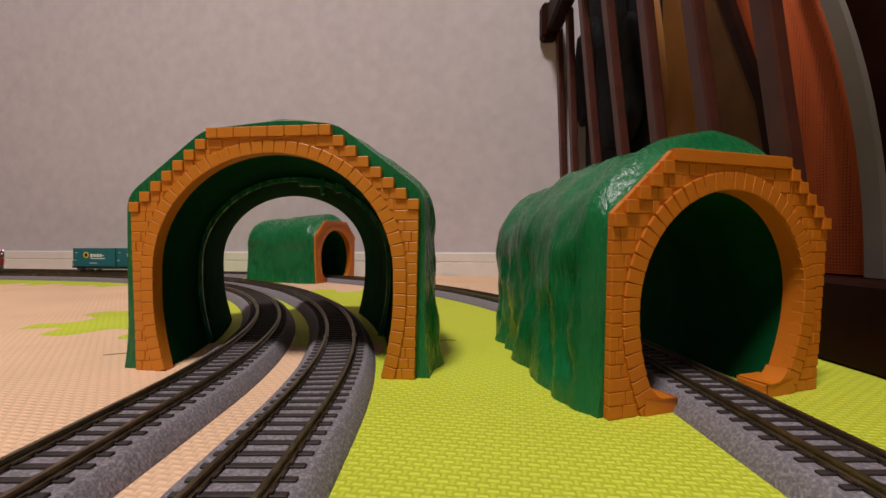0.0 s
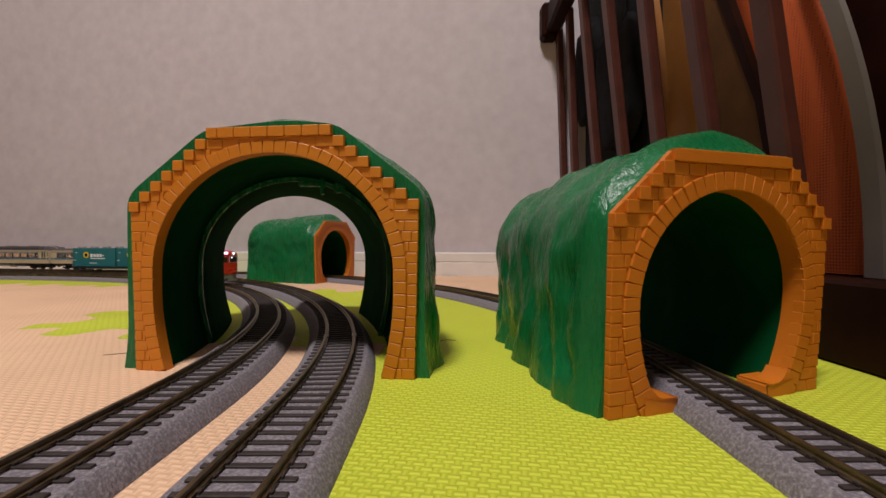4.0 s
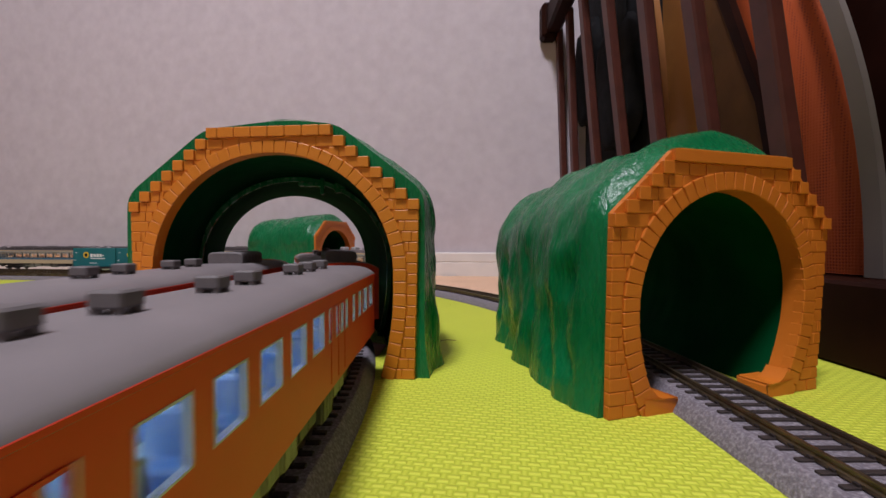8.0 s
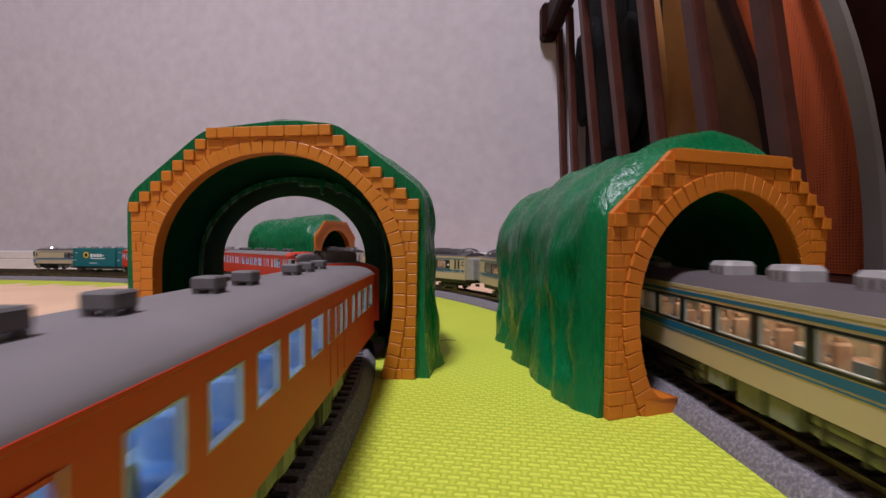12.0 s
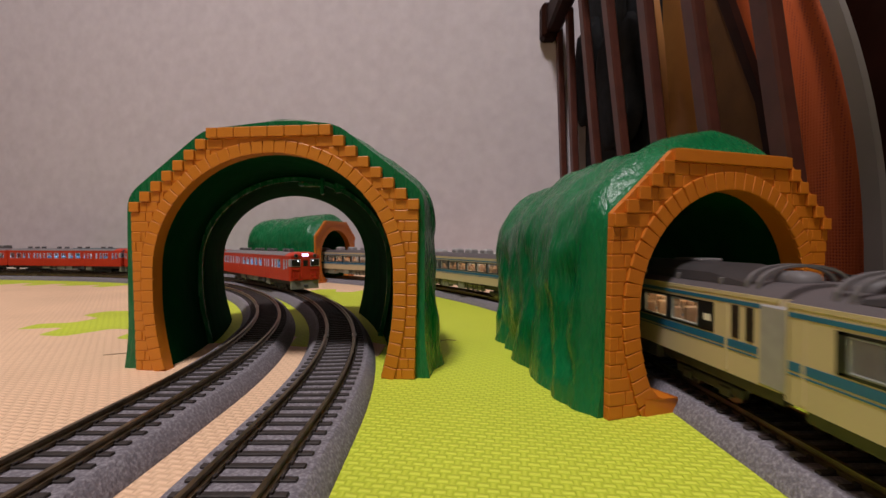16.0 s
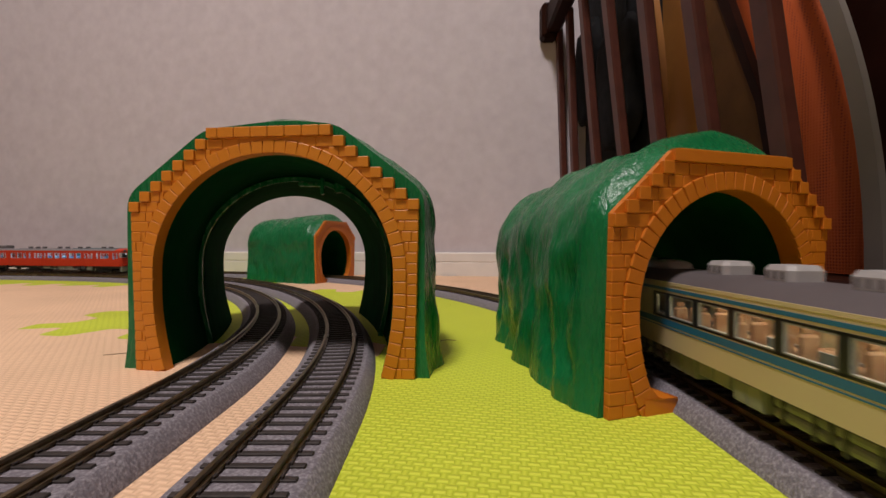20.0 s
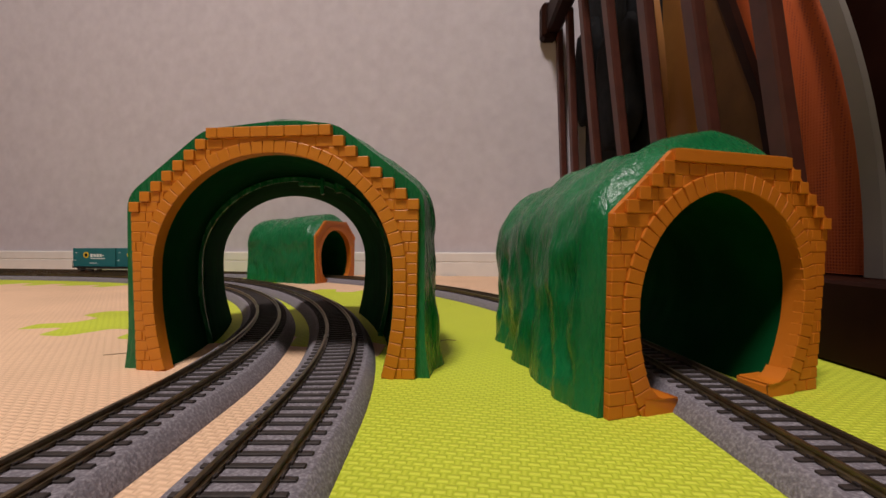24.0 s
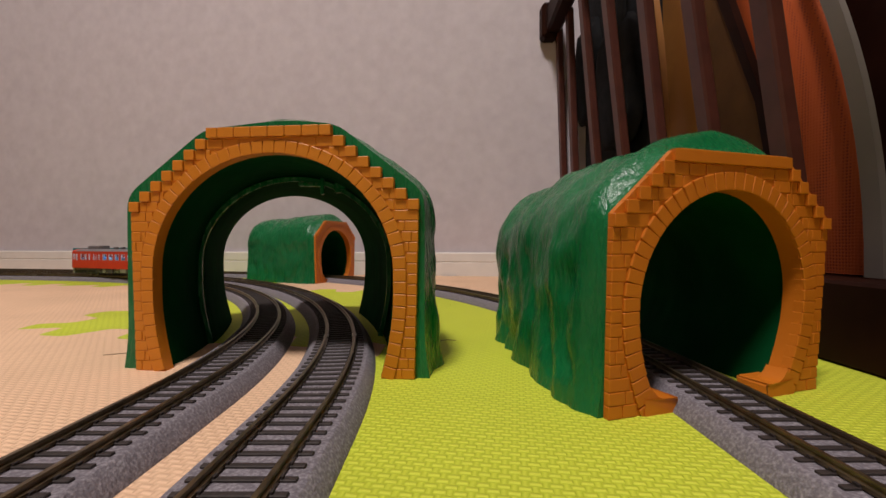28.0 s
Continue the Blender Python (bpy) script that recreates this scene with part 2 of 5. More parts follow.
def loft(rings, closed=True, caps=True):
    bm = bmesh.new()
    vs = [[bm.verts.new(p) for p in r] for r in rings]
    n = len(rings[0])
    for a, b in zip(vs, vs[1:]):
        for i in range(n if closed else n - 1):
            j = (i + 1) % n
            bm.faces.new((a[i], a[j], b[j], b[i]))
    if caps and closed:
        bm.faces.new(vs[0])
        bm.faces.new(list(reversed(vs[-1])))
    return bm


def lump(rx, ry, rz, c, rough, seed, n=20, power=0.6):
    bm = bmesh.new()
    bmesh.ops.create_uvsphere(bm, u_segments=n * 2, v_segments=n, radius=1)
    for v in bm.verts:
        p = v.co.normalized()
        q = Vector([math.copysign(abs(a) ** power, a) for a in p])
        k = 1 + rough * noise.noise(p * 2.2 + Vector((seed, 0, 0)))
        v.co = Vector((c[0] + q.x * rx * k, c[1] + q.y * ry * k, c[2] + q.z * rz * k))
    return bm


# ---- tracks: closed ovals, given by their bends along the way ----
KNOTS = (0, 100, 200, 320, 450, 600, 750, 900, 1100)


class Way:
    """A closed way: straight past the camera, the wide bend under the tunnels, the back straight, and the turns out of view."""

    def __init__(self, x0, y0, bends, left, bottom, radius):
        pts, x, y, th = [], x0, y0, math.pi / 2
        ds = 2.0
        s = 0.0
        back = 1120.0
        while s < back:
            pts.append((x, y, th))
            k = np.interp(s + ds / 2, KNOTS, bends) / 1000
            th2 = th + k * ds
            x += math.cos((th + th2) / 2) * ds
            y += math.sin((th + th2) / 2) * ds
            th, s = th2, s + ds
        while x - radius > left:
            pts.append((x, y, th))
            x += math.cos(th) * ds
            y += math.sin(th) * ds

        def turn(x, y, th, goal, r):
            while th < goal:
                pts.append((x, y, th))
                th2 = min(goal, th + ds / r)
                x += math.cos((th + th2) / 2) * (th2 - th) * r
                y += math.sin((th + th2) / 2) * (th2 - th) * r
                th = th2
            return x, y, th
        x, y, th = turn(x, y, th, 1.5 * math.pi, radius)
        while y - radius > bottom:
            pts.append((x, y, th))
            y -= ds
        x, y, th = turn(x, y, th, 2.0 * math.pi, radius)
        while x + radius < x0:
            pts.append((x, y, th))
            x += ds
        x, y, th = turn(x, y, th, 2.5 * math.pi, radius)
        x = x0
        while y < y0:
            pts.append((x, y, th))
            y += ds
        p = np.array(pts)
        p = np.vstack([p, [x0, y0, 2.5 * math.pi]])
        self.s = np.concatenate([[0], np.cumsum(np.hypot(np.diff(p[:, 0]), np.diff(p[:, 1])))])
        self.p, self.length = p, float(self.s[-1])

    def at(self, s):
        """Place and heading at the way s, in millimetres and radians; it runs round and round."""
        s = s % self.length
        return (float(np.interp(s, self.s, self.p[:, 0])), float(np.interp(s, self.s, self.p[:, 1])), float(np.interp(s, self.s, self.p[:, 2])))


WAY_L = Way(-109, 170, (2.22, 1.9, 1.62, 1.47, 1.43, 1.46, 1.36, 0.91, 0.06), -1050, -226, 200)
WAY_M = Way(-51.5, 150, (1.92, 1.68, 1.47, 1.32, 1.28, 1.35, 1.49, 1.26, 0.19), -1330, -560, 390)
WAY_R = Way(113, 200, (1.35, 1.6, 1.7, 1.49, 1.31, 1.48, 1.5, 1.05, -0.03), -1500, -700, 450)
RAIL_TOP = 10.5


def track(label, way, s_from, s_to, near_from, near_to):
    """Model railway track: a ballast roadbed, two rails and sleepers; those by the camera singly."""
    t = thing("model_railway_track", label, "railway track", "model railway tracks on the mats")
    steps = [s_from + i * (s_to - s_from) / int((s_to - s_from) / 12) for i in range(int((s_to - s_from) / 12) + 1)]

    def sweep(prof):
        rings = []
        for s in steps:
            x, y, th = way.at(s)
            rx, ry = math.sin(th), -math.cos(th)
            rings.append([(x + rx * a, y + ry * a, z) for a, z in prof])
        return loft(rings)
    part("roadbed", sweep([(-21, 0.05), (-20.6, 1.2), (-16.8, 6.6), (-16, 7), (16, 7), (16.8, 6.6), (20.6, 1.2), (21, 0.05)]), BALLAST, t, "grey speckled ballast roadbed", 30)
    for c in (-8.7, 8.7):
        part("rail", sweep([(c - 1.3, 7.5), (c - 1.3, 8.5), (c - 0.45, 8.8), (c - 0.45, 9.5), (c - 0.7, 9.7), (c - 0.7, 10.5),
                            (c + 0.7, 10.5), (c + 0.7, 9.7), (c + 0.45, 9.5), (c + 0.45, 8.8), (c + 1.3, 8.5), (c + 1.3, 7.5)]), RAIL, t)
    bm = one(-1.05, 1.05, -14.3, 14.3, 6.5, 7.75, 0.2)
    for c in (-8.7, 8.7):
        bx(bm, -0.8, 0.8, c - 2.1, c + 2.1, 7.6, 8.5)
    first = part("sleeper", bm, SLEEPER, t)
    rest = bmesh.new()
    n = int((s_to - s_from) / 6.8)
    made = 0
    for i in range(n):
        s = s_from + (i + 0.5) * 6.8
        x, y, th = way.at(s)
        m = pose(x * MM, y * MM, 0, 0, 0, math.degrees(th))
        if near_from <= s <= near_to:
            ob = first if not made else new("sleeper", first.data)
            ob.parent = t
            ob.matrix_basis = m
            made += 1
        else:
            c, sn = math.cos(th), math.sin(th)
            vs = [rest.verts.new((x + c * a - sn * b, y + sn * a + c * b, z)) for z in (6.9, 7.75) for a, b in ((-1.05, -14.3), (1.05, -14.3), (1.05, 14.3), (-1.05, 14.3))]
            for q in ((4, 5, 6, 7), (0, 1, 5, 4), (1, 2, 6, 5), (2, 3, 7, 6), (3, 0, 4, 7)):
                rest.faces.new([vs[k] for k in q])
    tagged(part("sleeper_row", rest, SLEEPER, t), kind="stuff")
    # joints between the lengths of track: metal joiners on both rails
    for k in range(int((s_to - s_from) / 246)):
        s = s_from + 118 + 246 * k
        if not (-60 < s % way.length < 1150):
            continue
        x, y, th = way.at(s)
        for c in (-8.7, 8.7):
            ob = part("rail_joiner", one(-4.5, 4.5, c - 1.6, c + 1.6, 8.0, 9.2, 0.3), JOINER, t)
            ob.matrix_basis = pose(x * MM, y * MM, 0, 0, 0, math.degrees(th))
    return t

# ---- the room: set square to the mats, turned a little to the camera ----
TURN = -9.65
ORIGIN = (-38, 286)
ROOM = pose(ORIGIN[0] * MM, ORIGIN[1] * MM, 0, 0, 0, TURN)
TILE = 301
U0, U1, V0, V1 = -2300, 1500, -2300, 604


def setting(name, bm, material, label, category):
    ob = part(name, bm, material)
    ob.matrix_world = ROOM
    return tagged(ob, label, category, kind="structure")


setting("floor", one(U0, U1, V0, V1, -40, -10.2), FLOOR_WOOD, "brown wooden floor under the play mats", "floor")
setting("ceiling", one(U0, U1, V0, V1, 2400, 2440), CEILING, "plain white papered ceiling", "ceiling")
setting("wall_north", one(U0 - 80, U1 + 80, V1, V1 + 80, -40, 2440), WALLPAPER, "pale lilac-grey mottled wallpaper on a plain wall", "wall")
setting("wall_south", one(U0 - 80, U1 + 80, V0 - 80, V0, -40, 2440), TAN_UNSEEN, "unseen tan wall behind the railway, darkened against bounce light", "wall")
setting("wall_west", one(U0 - 80, U0, V0, V1, -40, 2440), TAN_UNSEEN, "unseen tan side wall, darkened against bounce light", "wall")
setting("wall_east", one(U1, U1 + 80, V0, V1, -40, 2440), TAN_UNSEEN, "unseen tan wall behind the bed, darkened against bounce light", "wall")
setting("baseboard", prism([(V1 - 9, -10), (V1 - 9, 26.5), (V1 - 7.2, 27.5), (V1 - 7.2, 29), (V1 - 8.6, 30), (V1 - 8.6, 46), (V1 - 7, 48), (V1 - 0.3, 48), (V1 - 0.3, -10)], "x", U0, U1),
        WHITE_TRIM, "white skirting board with one groove", "skirting board")

# ceiling lamp: a round glowing shade
lamp = thing("ceiling_lamp", "round white ceiling lamp, switched on", "ceiling lamp")
bm = bmesh.new()
cyl(bm, (LAMP_AT[0] / MM, LAMP_AT[1] / MM, 2385), (0, 0, 1), 260, 26, 40)
part("housing", bm, WHITE_TRIM, lamp)
bm = bmesh.new()
cyl(bm, (LAMP_AT[0] / MM, LAMP_AT[1] / MM, 2358), (0, 0, 1), 235, 26, 40, 250)
part("shade", bm, mat("lamp_shade_glow", (0.9, 0.85, 0.8), 0.5, emit=2.0, emit_colour=(1.0, 0.85, 0.72)), lamp, "glowing milky shade")


def jig(t, flip, reach=15, phase=0.0):
    """Sideways swing of a puzzle edge at t from 0 to 1."""
    w = min(1.0, 9 * min(t, 1 - t))
    return flip * reach * w * math.tanh(3.0 * math.sin(2 * math.pi * 4.5 * (t - phase)))


def play_mat(i, j, material, label):
    n = 72
    x0, y0 = i * TILE, j * TILE

    def fl(a, b):
        return 1 if (a + b) % 2 else -1

    def late(a, b):
        """One edge has its tongues set further along than the rest."""
        return 0.085 if (a, b) == (-1, 0) else 0.0
    g = 0.25
    pts = [(x0 + TILE * k / n, y0 + jig(k / n, fl(i, j)) + g) for k in range(n)]
    pts += [(x0 + TILE + jig(k / n, fl(i + 1, j), 5 if (i, j) == (-1, -1) else 15, late(i + 1, j)) - g, y0 + TILE * k / n) for k in range(n)]
    pts += [(x0 + TILE * (1 - k / n), y0 + TILE + jig(1 - k / n, fl(i, j + 1)) - g) for k in range(n)]
    pts += [(x0 + jig(1 - k / n, fl(i, j), 5 if (i, j) == (0, -1) else 15, late(i, j)) + g, y0 + TILE * (1 - k / n)) for k in range(n)]
    if j == 1:
        pts = [(a, min(b, V1 - 9.5)) for a, b in pts]
    ob = part("play_mat", prism(pts, "z", -10, 0), material)
    ob.matrix_world = ROOM
    return tagged(ob, label, "foam mat", "foam puzzle mats on the floor")


GREEN_TILES = {(0, -1), (0, 0), (-1, 0), (1, -1), (1, 0), (-2, 1), (-3, 1), (0, -2), (1, -2), (-2, -3), (-4, 0)}
for i in range(-5, 2):
    for j in range(-4, 2):
        if (i, j) in GREEN_TILES:
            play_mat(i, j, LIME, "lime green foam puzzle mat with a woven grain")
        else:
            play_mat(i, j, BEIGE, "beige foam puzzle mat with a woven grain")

track("inner model railway oval on grey ballast roadbed", WAY_L, -WAY_L.length + 1200, 1200, -110, 430)
track("middle model railway oval on grey ballast roadbed", WAY_M, -WAY_M.length + 1250, 1250, -90, 450)
track("outer model railway oval on grey ballast roadbed", WAY_R, -WAY_R.length + 1400, 1400, -120, 300)


class Siding:
    """A straight way, with the same face as a Way."""

    def __init__(self, a, b):
        self.a, self.b = Vector(a), Vector(b)
        self.length = (self.b - self.a).length

    def at(self, s):
        d = (self.b - self.a).normalized()
        p = self.a + d * s
        return p.x, p.y, math.atan2(d.y, d.x)


SIDING = Siding((-500, 844), (-1500, 967))
track("straight model railway siding under the container wagon", SIDING, 0, 1000, 0, -1)

# ---- toy tunnels ----
unit_brick = one(-0.5, 0.5, -0.5, 0.5, -0.5, 0.5)
bmesh.ops.bevel(unit_brick, geom=list(unit_brick.edges), offset=0.06, segments=1, affect="EDGES")
unit_me = bpy.data.meshes.new("brick")
bmesh.ops.recalc_face_normals(unit_brick, faces=unit_brick.faces)
unit_brick.to_mesh(unit_me)
unit_brick.free()
unit_me.materials.append(ORANGE)
amber_me = unit_me.copy()
amber_me.materials[0] = AMBER


def brick(parent, x, y, z, w, d, h, lean=0.0, name="brick", me=None):
    ob = new(name, me or unit_me)
    ob.parent = parent
    ob.matrix_basis = pose(x * MM, y * MM, z * MM, 0, lean, 0) @ Matrix.Diagonal((w * MM, d * MM, h * MM, 1))
    return ob


def opening(hb, hm, z1, zs, top, n=30):
    """The arch of a portal, from its left foot over the crown to its right foot."""
    pts = [(-hb - (hm - hb) * math.sin(math.pi / 2 * k / 8), z1 * k / 8) for k in range(8)]
    pts += [(-hm, z1)] if zs > z1 + 1 else []
    pts += [(-hm * math.cos(math.pi * k / n), zs + (top - zs) * math.sin(math.pi * k / n)) for k in range(n + 1)]
    pts += [(hm, z1)] if zs > z1 + 1 else []
    pts += [(hb + (hm - hb) * math.sin(math.pi / 2 * k / 8), z1 * k / 8) for k in range(7, -1, -1)]
    return pts


def swell(pts, by):
    """An outline moved outwards, foot to foot."""
    out = []
    for i, p in enumerate(pts):
        a, b = Vector(pts[max(0, i - 1)]), Vector(pts[min(len(pts) - 1, i + 1)])
        d = (b - a).normalized()
        q = Vector(p) + Vector((-d.y, d.x)) * by
        out.append((q.x, max(0.0, q.y) if 0 < i < len(pts) - 1 else 0.0))
    return out


def along(pts, step):
    """Points, headings and lengths at even steps along an outline."""
    seg = [(Vector(b) - Vector(a)).length for a, b in zip(pts, pts[1:])]
    total = sum(seg)
    n = max(1, round(total / step))
    res, acc, k = [], 0.0, 0
    for i in range(n):
        want = (i + 0.5) * total / n
        while k < len(seg) - 1 and acc + seg[k] < want:
            acc += seg[k]
            k += 1
        a, b = Vector(pts[k]), Vector(pts[k + 1])
        res.append((a.lerp(b, (want - acc) / seg[k]), (b - a).normalized(), total / n))
    return res


def portal(parent, base, half, shoulder, top, top_half, steps, arch, thick, ring, feet, lean=0.0):
    """Orange brick portal: a plate with the arch cut out, a ring of arch stones, courses of bricks and stepped shoulders."""
    dx, dz = (half - top_half) / steps, (top - shoulder) / steps
    inset = 0.5
    out = [(-base + inset, 0), (-half + inset, shoulder)]
    if feet:
        out += [(-top_half + inset, top - inset)]
    else:
        for k in range(steps):
            out += [(-half + inset + dx * (k + 1), shoulder + dz * k - inset), (-half + inset + dx * (k + 1), shoulder + dz * (k + 1) - inset)]
        out[1] = (-half + inset, shoulder - inset)
    out += [(-x, z) for x, z in reversed(out)]
    ap = opening(*arch)
    paint, me = (ORANGE, unit_me) if feet else (AMBER, amber_me)

    def slant(pts):
        return [(x + lean * z, z) for x, z in pts]
    part("portal_plate", prism(slant(out + list(reversed(ap))), "y", 0, 2.8), paint, parent, "orange plastic portal")
    part("arch_lining", prism(slant(swell(ap, 3.0) + list(reversed(swell(ap, 0.25)))), "y", 0.2, thick), paint, parent, "", 30)
    # arch stones, their joints running on under the arch
    mid = swell(ap, ring / 2)
    for p, d, w in along(mid, 5.4 if feet else 6.2):
        deep = 4.6 if feet else 3.4
        brick(parent, p.x + lean * p.y, deep / 2 - 1.1, p.y, w * 0.955, deep, ring, -math.degrees(math.atan2(d.y, d.x)), "arch_stone", me)
    # courses
    outer = swell(ap, ring + 0.35)
    low = round(shoulder / dz)
    cuts_z = [shoulder * k / low for k in range(low + 1)] + [shoulder + dz * (k + 1) for k in range(steps)]
    jut = 1.6 if feet else 1.3
    rnd = random.Random(9)
    for row, (z, z_up) in enumerate(zip(cuts_z, cuts_z[1:])):
        h, zm = z_up - z, (z + z_up) / 2
        k = max(0, row - low + 1)
        edge = base + (half - base) * zm / shoulder if k == 0 else half - dx * k
        inner = 0.0
        for (xa, za), (xb, zb) in zip(outer, outer[1:]):
            if (za - zm) * (zb - zm) <= 0 and za != zb:
                inner = max(inner, abs(xa + (xb - xa) * (zm - za) / (zb - za)))
        shift = lean * zm
        if row == len(cuts_z) - 2:
            # the top course: one long coping stone, or a row of large blocks
            if feet:
                brick(parent, shift, 1.3 - jut, zm, 2 * top_half, 3.0, h * 0.98, 0.0, "coping_stone", me)
            else:
                ends = [-top_half, -top_half + 6.2] + [-top_half + 6.2 + (2 * top_half - 12.4) * (q + 1) / 6 for q in range(6)] + [top_half]
                for a, b in zip(ends, ends[1:]):
                    brick(parent, (a + b) / 2 + shift, 0.9 - jut, zm + 0.2, (b - a) * 0.965, 3.6, h * 0.98, 0.0, "coping_stone", me)
            break
        for side in (-1, 1):
            square = row >= low - 1
            far = edge - (5.6 if square else 0.0)
            if square:
                brick(parent, side * (edge - 2.8) + shift, 1.4 - jut, zm, 5.6, 3.4, h * 0.985, 0.0, "brick", me)
            span = far - inner
            if span < 1.4:
                continue
            if span < 6.2:
                parts = [1.0]
            elif span < 13:
                parts = [0.68, 0.32] if (row + (side > 0)) % 2 else [0.40, 0.60] if row % 4 < 2 else [1.0]
            else:
                n = max(2, round(span / 9.6))
                first = 0.55 if row % 2 else 1.0
                parts = [first] + [1.0] * (n - 1) + ([0.45] if row % 2 else [])
            total = sum(parts)
            x = far
            for q in parts:
                w = span * q / total
                brick(parent, side * (x - w / 2) + shift, 1.0 + rnd.uniform(-0.1, 0.1), zm, w - 0.34, 3.0, h - 0.34, 0.0, "brick", me)
                x -= w
    if feet:
        hb = arch[0]
        for side in (-1, 1):
            slab = prism([(side * x, z) for x, z in ((hb + 7.0, 0), (hb + 6.4, 6.0), (hb - 8.0, 6.0), (hb - 8.8, 5.2), (hb - 9.2, 0))], "y", -1.5, 13.5)
            bmesh.ops.bevel(slab, geom=[e for e in slab.edges if len(e.link_faces) == 2 and e.calc_face_angle() > 0.5 and max(v.co.z for v in e.verts) > 1], offset=0.6, segments=2, affect="EDGES")
            toe = part("portal_foot", slab, ORANGE, parent, "", 30)
            bm = prism([(side * x, z) for x, z in ((hb + 6.2, 5.0), (hb + 3.6, 11.0), (hb + 2.0, 8.8), (hb + 0.4, 7.2), (hb - 1.4, 6.3), (hb - 3.0, 5.8))], "y", -1.2, thick - 0.2)
            part("fillet", bm, ORANGE, toe, "", 30)
    return ap


def section(hl, hr, shoulder, top_half, top, crown, round_by, n=101):
    """The cross-section of a hill: eight-sided like the portal, its corners rounded off, with a crown in the middle."""
    hard = [(-hl, 0), (-hl, shoulder), (-top_half, top), (top_half, top), (hr, shoulder), (hr, 0)]
    pts = [Vector(hard[0])] + [p for p, _, _ in along(hard, sum((Vector(b) - Vector(a)).length for a, b in zip(hard, hard[1:])) / (n - 2))][:n - 2] + [Vector(hard[-1])]
    for _ in range(round_by):
        pts = [pts[0]] + [(a + 2 * b + c) / 4 for a, b, c in zip(pts, pts[1:], pts[2:])] + [pts[-1]]
    return [Vector((p.x, p.y + crown * math.exp(-((p.x - 6) / 27) ** 2) * min(1.0, p.y / 80))) for p in pts]


def scallop(u):
    """Rounded lobes with narrow valleys between them; one lobe for each whole step of u."""
    f = u - math.floor(u)
    return (4 * f * (1 - f)) ** 0.8


def hill(parent, line, inner_arch, rough, seed, label, valleys, aside=0.0, lean=0.0):
    """A lumpy plastic hill on a hollow arch; line: rows of centre x, y, turn, left and right half, shoulder, top half, top, crown, rounding, calm."""
    rings = []
    nd = 101
    full = swell(opening(*inner_arch), 1.2)
    ap = [full[0]] + [tuple(p) for p, _, _ in along(full, sum((Vector(b) - Vector(a)).length for a, b in zip(full, full[1:])) / (nd - 2))][:nd - 2] + [full[-1]]
    steps = list(range(len(valleys)))
    for cx, cy, turn, hl, hr, sh, th, top, crown, round_by, fade in line:
        a = radians(turn)
        ring = []
        sec = section(hl, hr, sh, th, top, crown, round_by, nd)
        for i, s in enumerate(sec):
            d = (sec[min(nd - 1, i + 1)] - sec[max(0, i - 1)]).normalized()
            n = Vector((-d.y, d.x))
            q = Vector((s.x / 46 + seed, cy / 34, s.y / 60))
            wob = noise.noise(Vector((seed + s.x / 90, cy / 60, s.y / 34)))
            u = np.interp(cy + 13 * wob + (0 if s.x < 0 else 7), valleys, steps)
            side = min(1.0, abs(s.x) / (0.8 * hl)) ** 2
            lobe = scallop(float(u)) - 0.75
            crag = 0.5 - abs(noise.noise(Vector((s.x / 24 + seed, cy / 21 + s.y / 70, s.y / 30 - cy / 90))))
            lump_in = noise.noise(Vector((s.x / 15 + seed, cy / 13, s.y / 19))) + 0.5 * noise.noise(Vector((s.x / 8 + seed, cy / 7, s.y / 11)))
            by = rough * fade * (0.8 * noise.noise(q) + 0.9 * side * lobe * max(0.12, 1.0 - 1.5 * s.y / top) + 0.6 * crag + 0.30 * lump_in + (1 - side) * 0.2 * lobe - 0.15)
            foot = (1.6 + aside) * max(0.0, 1 - s.y / 26) ** 2
            x, z = s.x + n.x * (by + foot), max(0.0, s.y + n.y * by) if s.y > 1 else 0.0
            x += lean * z
            ring.append((cx + x * math.cos(a), cy + x * math.sin(a), z))
        for i, (x, z) in enumerate(reversed(ap)):
            k = Vector((x / 16 + seed, cy / 17, z / 60))
            w = fade * (1.5 * noise.noise(k) + 0.8 * noise.noise(k * 2.1))
            x2 = x + w * (0.0 if z < 1 else x / 60) + lean * z
            ring.append((cx - aside + x2 * math.cos(a), cy + x2 * math.sin(a), z))
        rings.append(ring)
    bm = bmesh.new()
    vs = [[bm.verts.new(p) for p in r] for r in rings]
    n = len(rings[0])
    for a, b in zip(vs, vs[1:]):
        for i in range(n):
            f = bm.faces.new((a[i], a[(i + 1) % n], b[(i + 1) % n], b[i]))
            # inner faces take the green that has shade in its colour
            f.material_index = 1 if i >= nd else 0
    for row in (vs[0], vs[-1]):
        for i in range(nd - 1):
            bm.faces.new((row[i], row[i + 1], row[n - 2 - i], row[n - 1 - i]))
    return part("hill", bm, (GREEN, GREEN_SHADED), parent, label, 60)


def ease(x):
    x = max(0.0, min(1.0, x))
    return x * x * (3 - 2 * x)


ARCH_WIDE = (58.3, 64.7, 42, 53, 113.9)
wide = thing("toy_tunnel", "curved green plastic toy tunnel with a wide orange brick portal", "toy tunnel", "toy tunnels over the tracks", at=pose(-0.089, 0.2205, 0, 0, 0, -6.2))
portal(wide, 75.4, 77.8, 89.6, 127.1, 33.4, 7, ARCH_WIDE, 6.0, 6.6, False)


def wide_line(t):
    """Middle and turn of the curved tunnel at t from its front to its rear."""
    return -1.0 - 12 * t - 50 * t ** 1.7, 2.6 + 168 * t, 25 * t


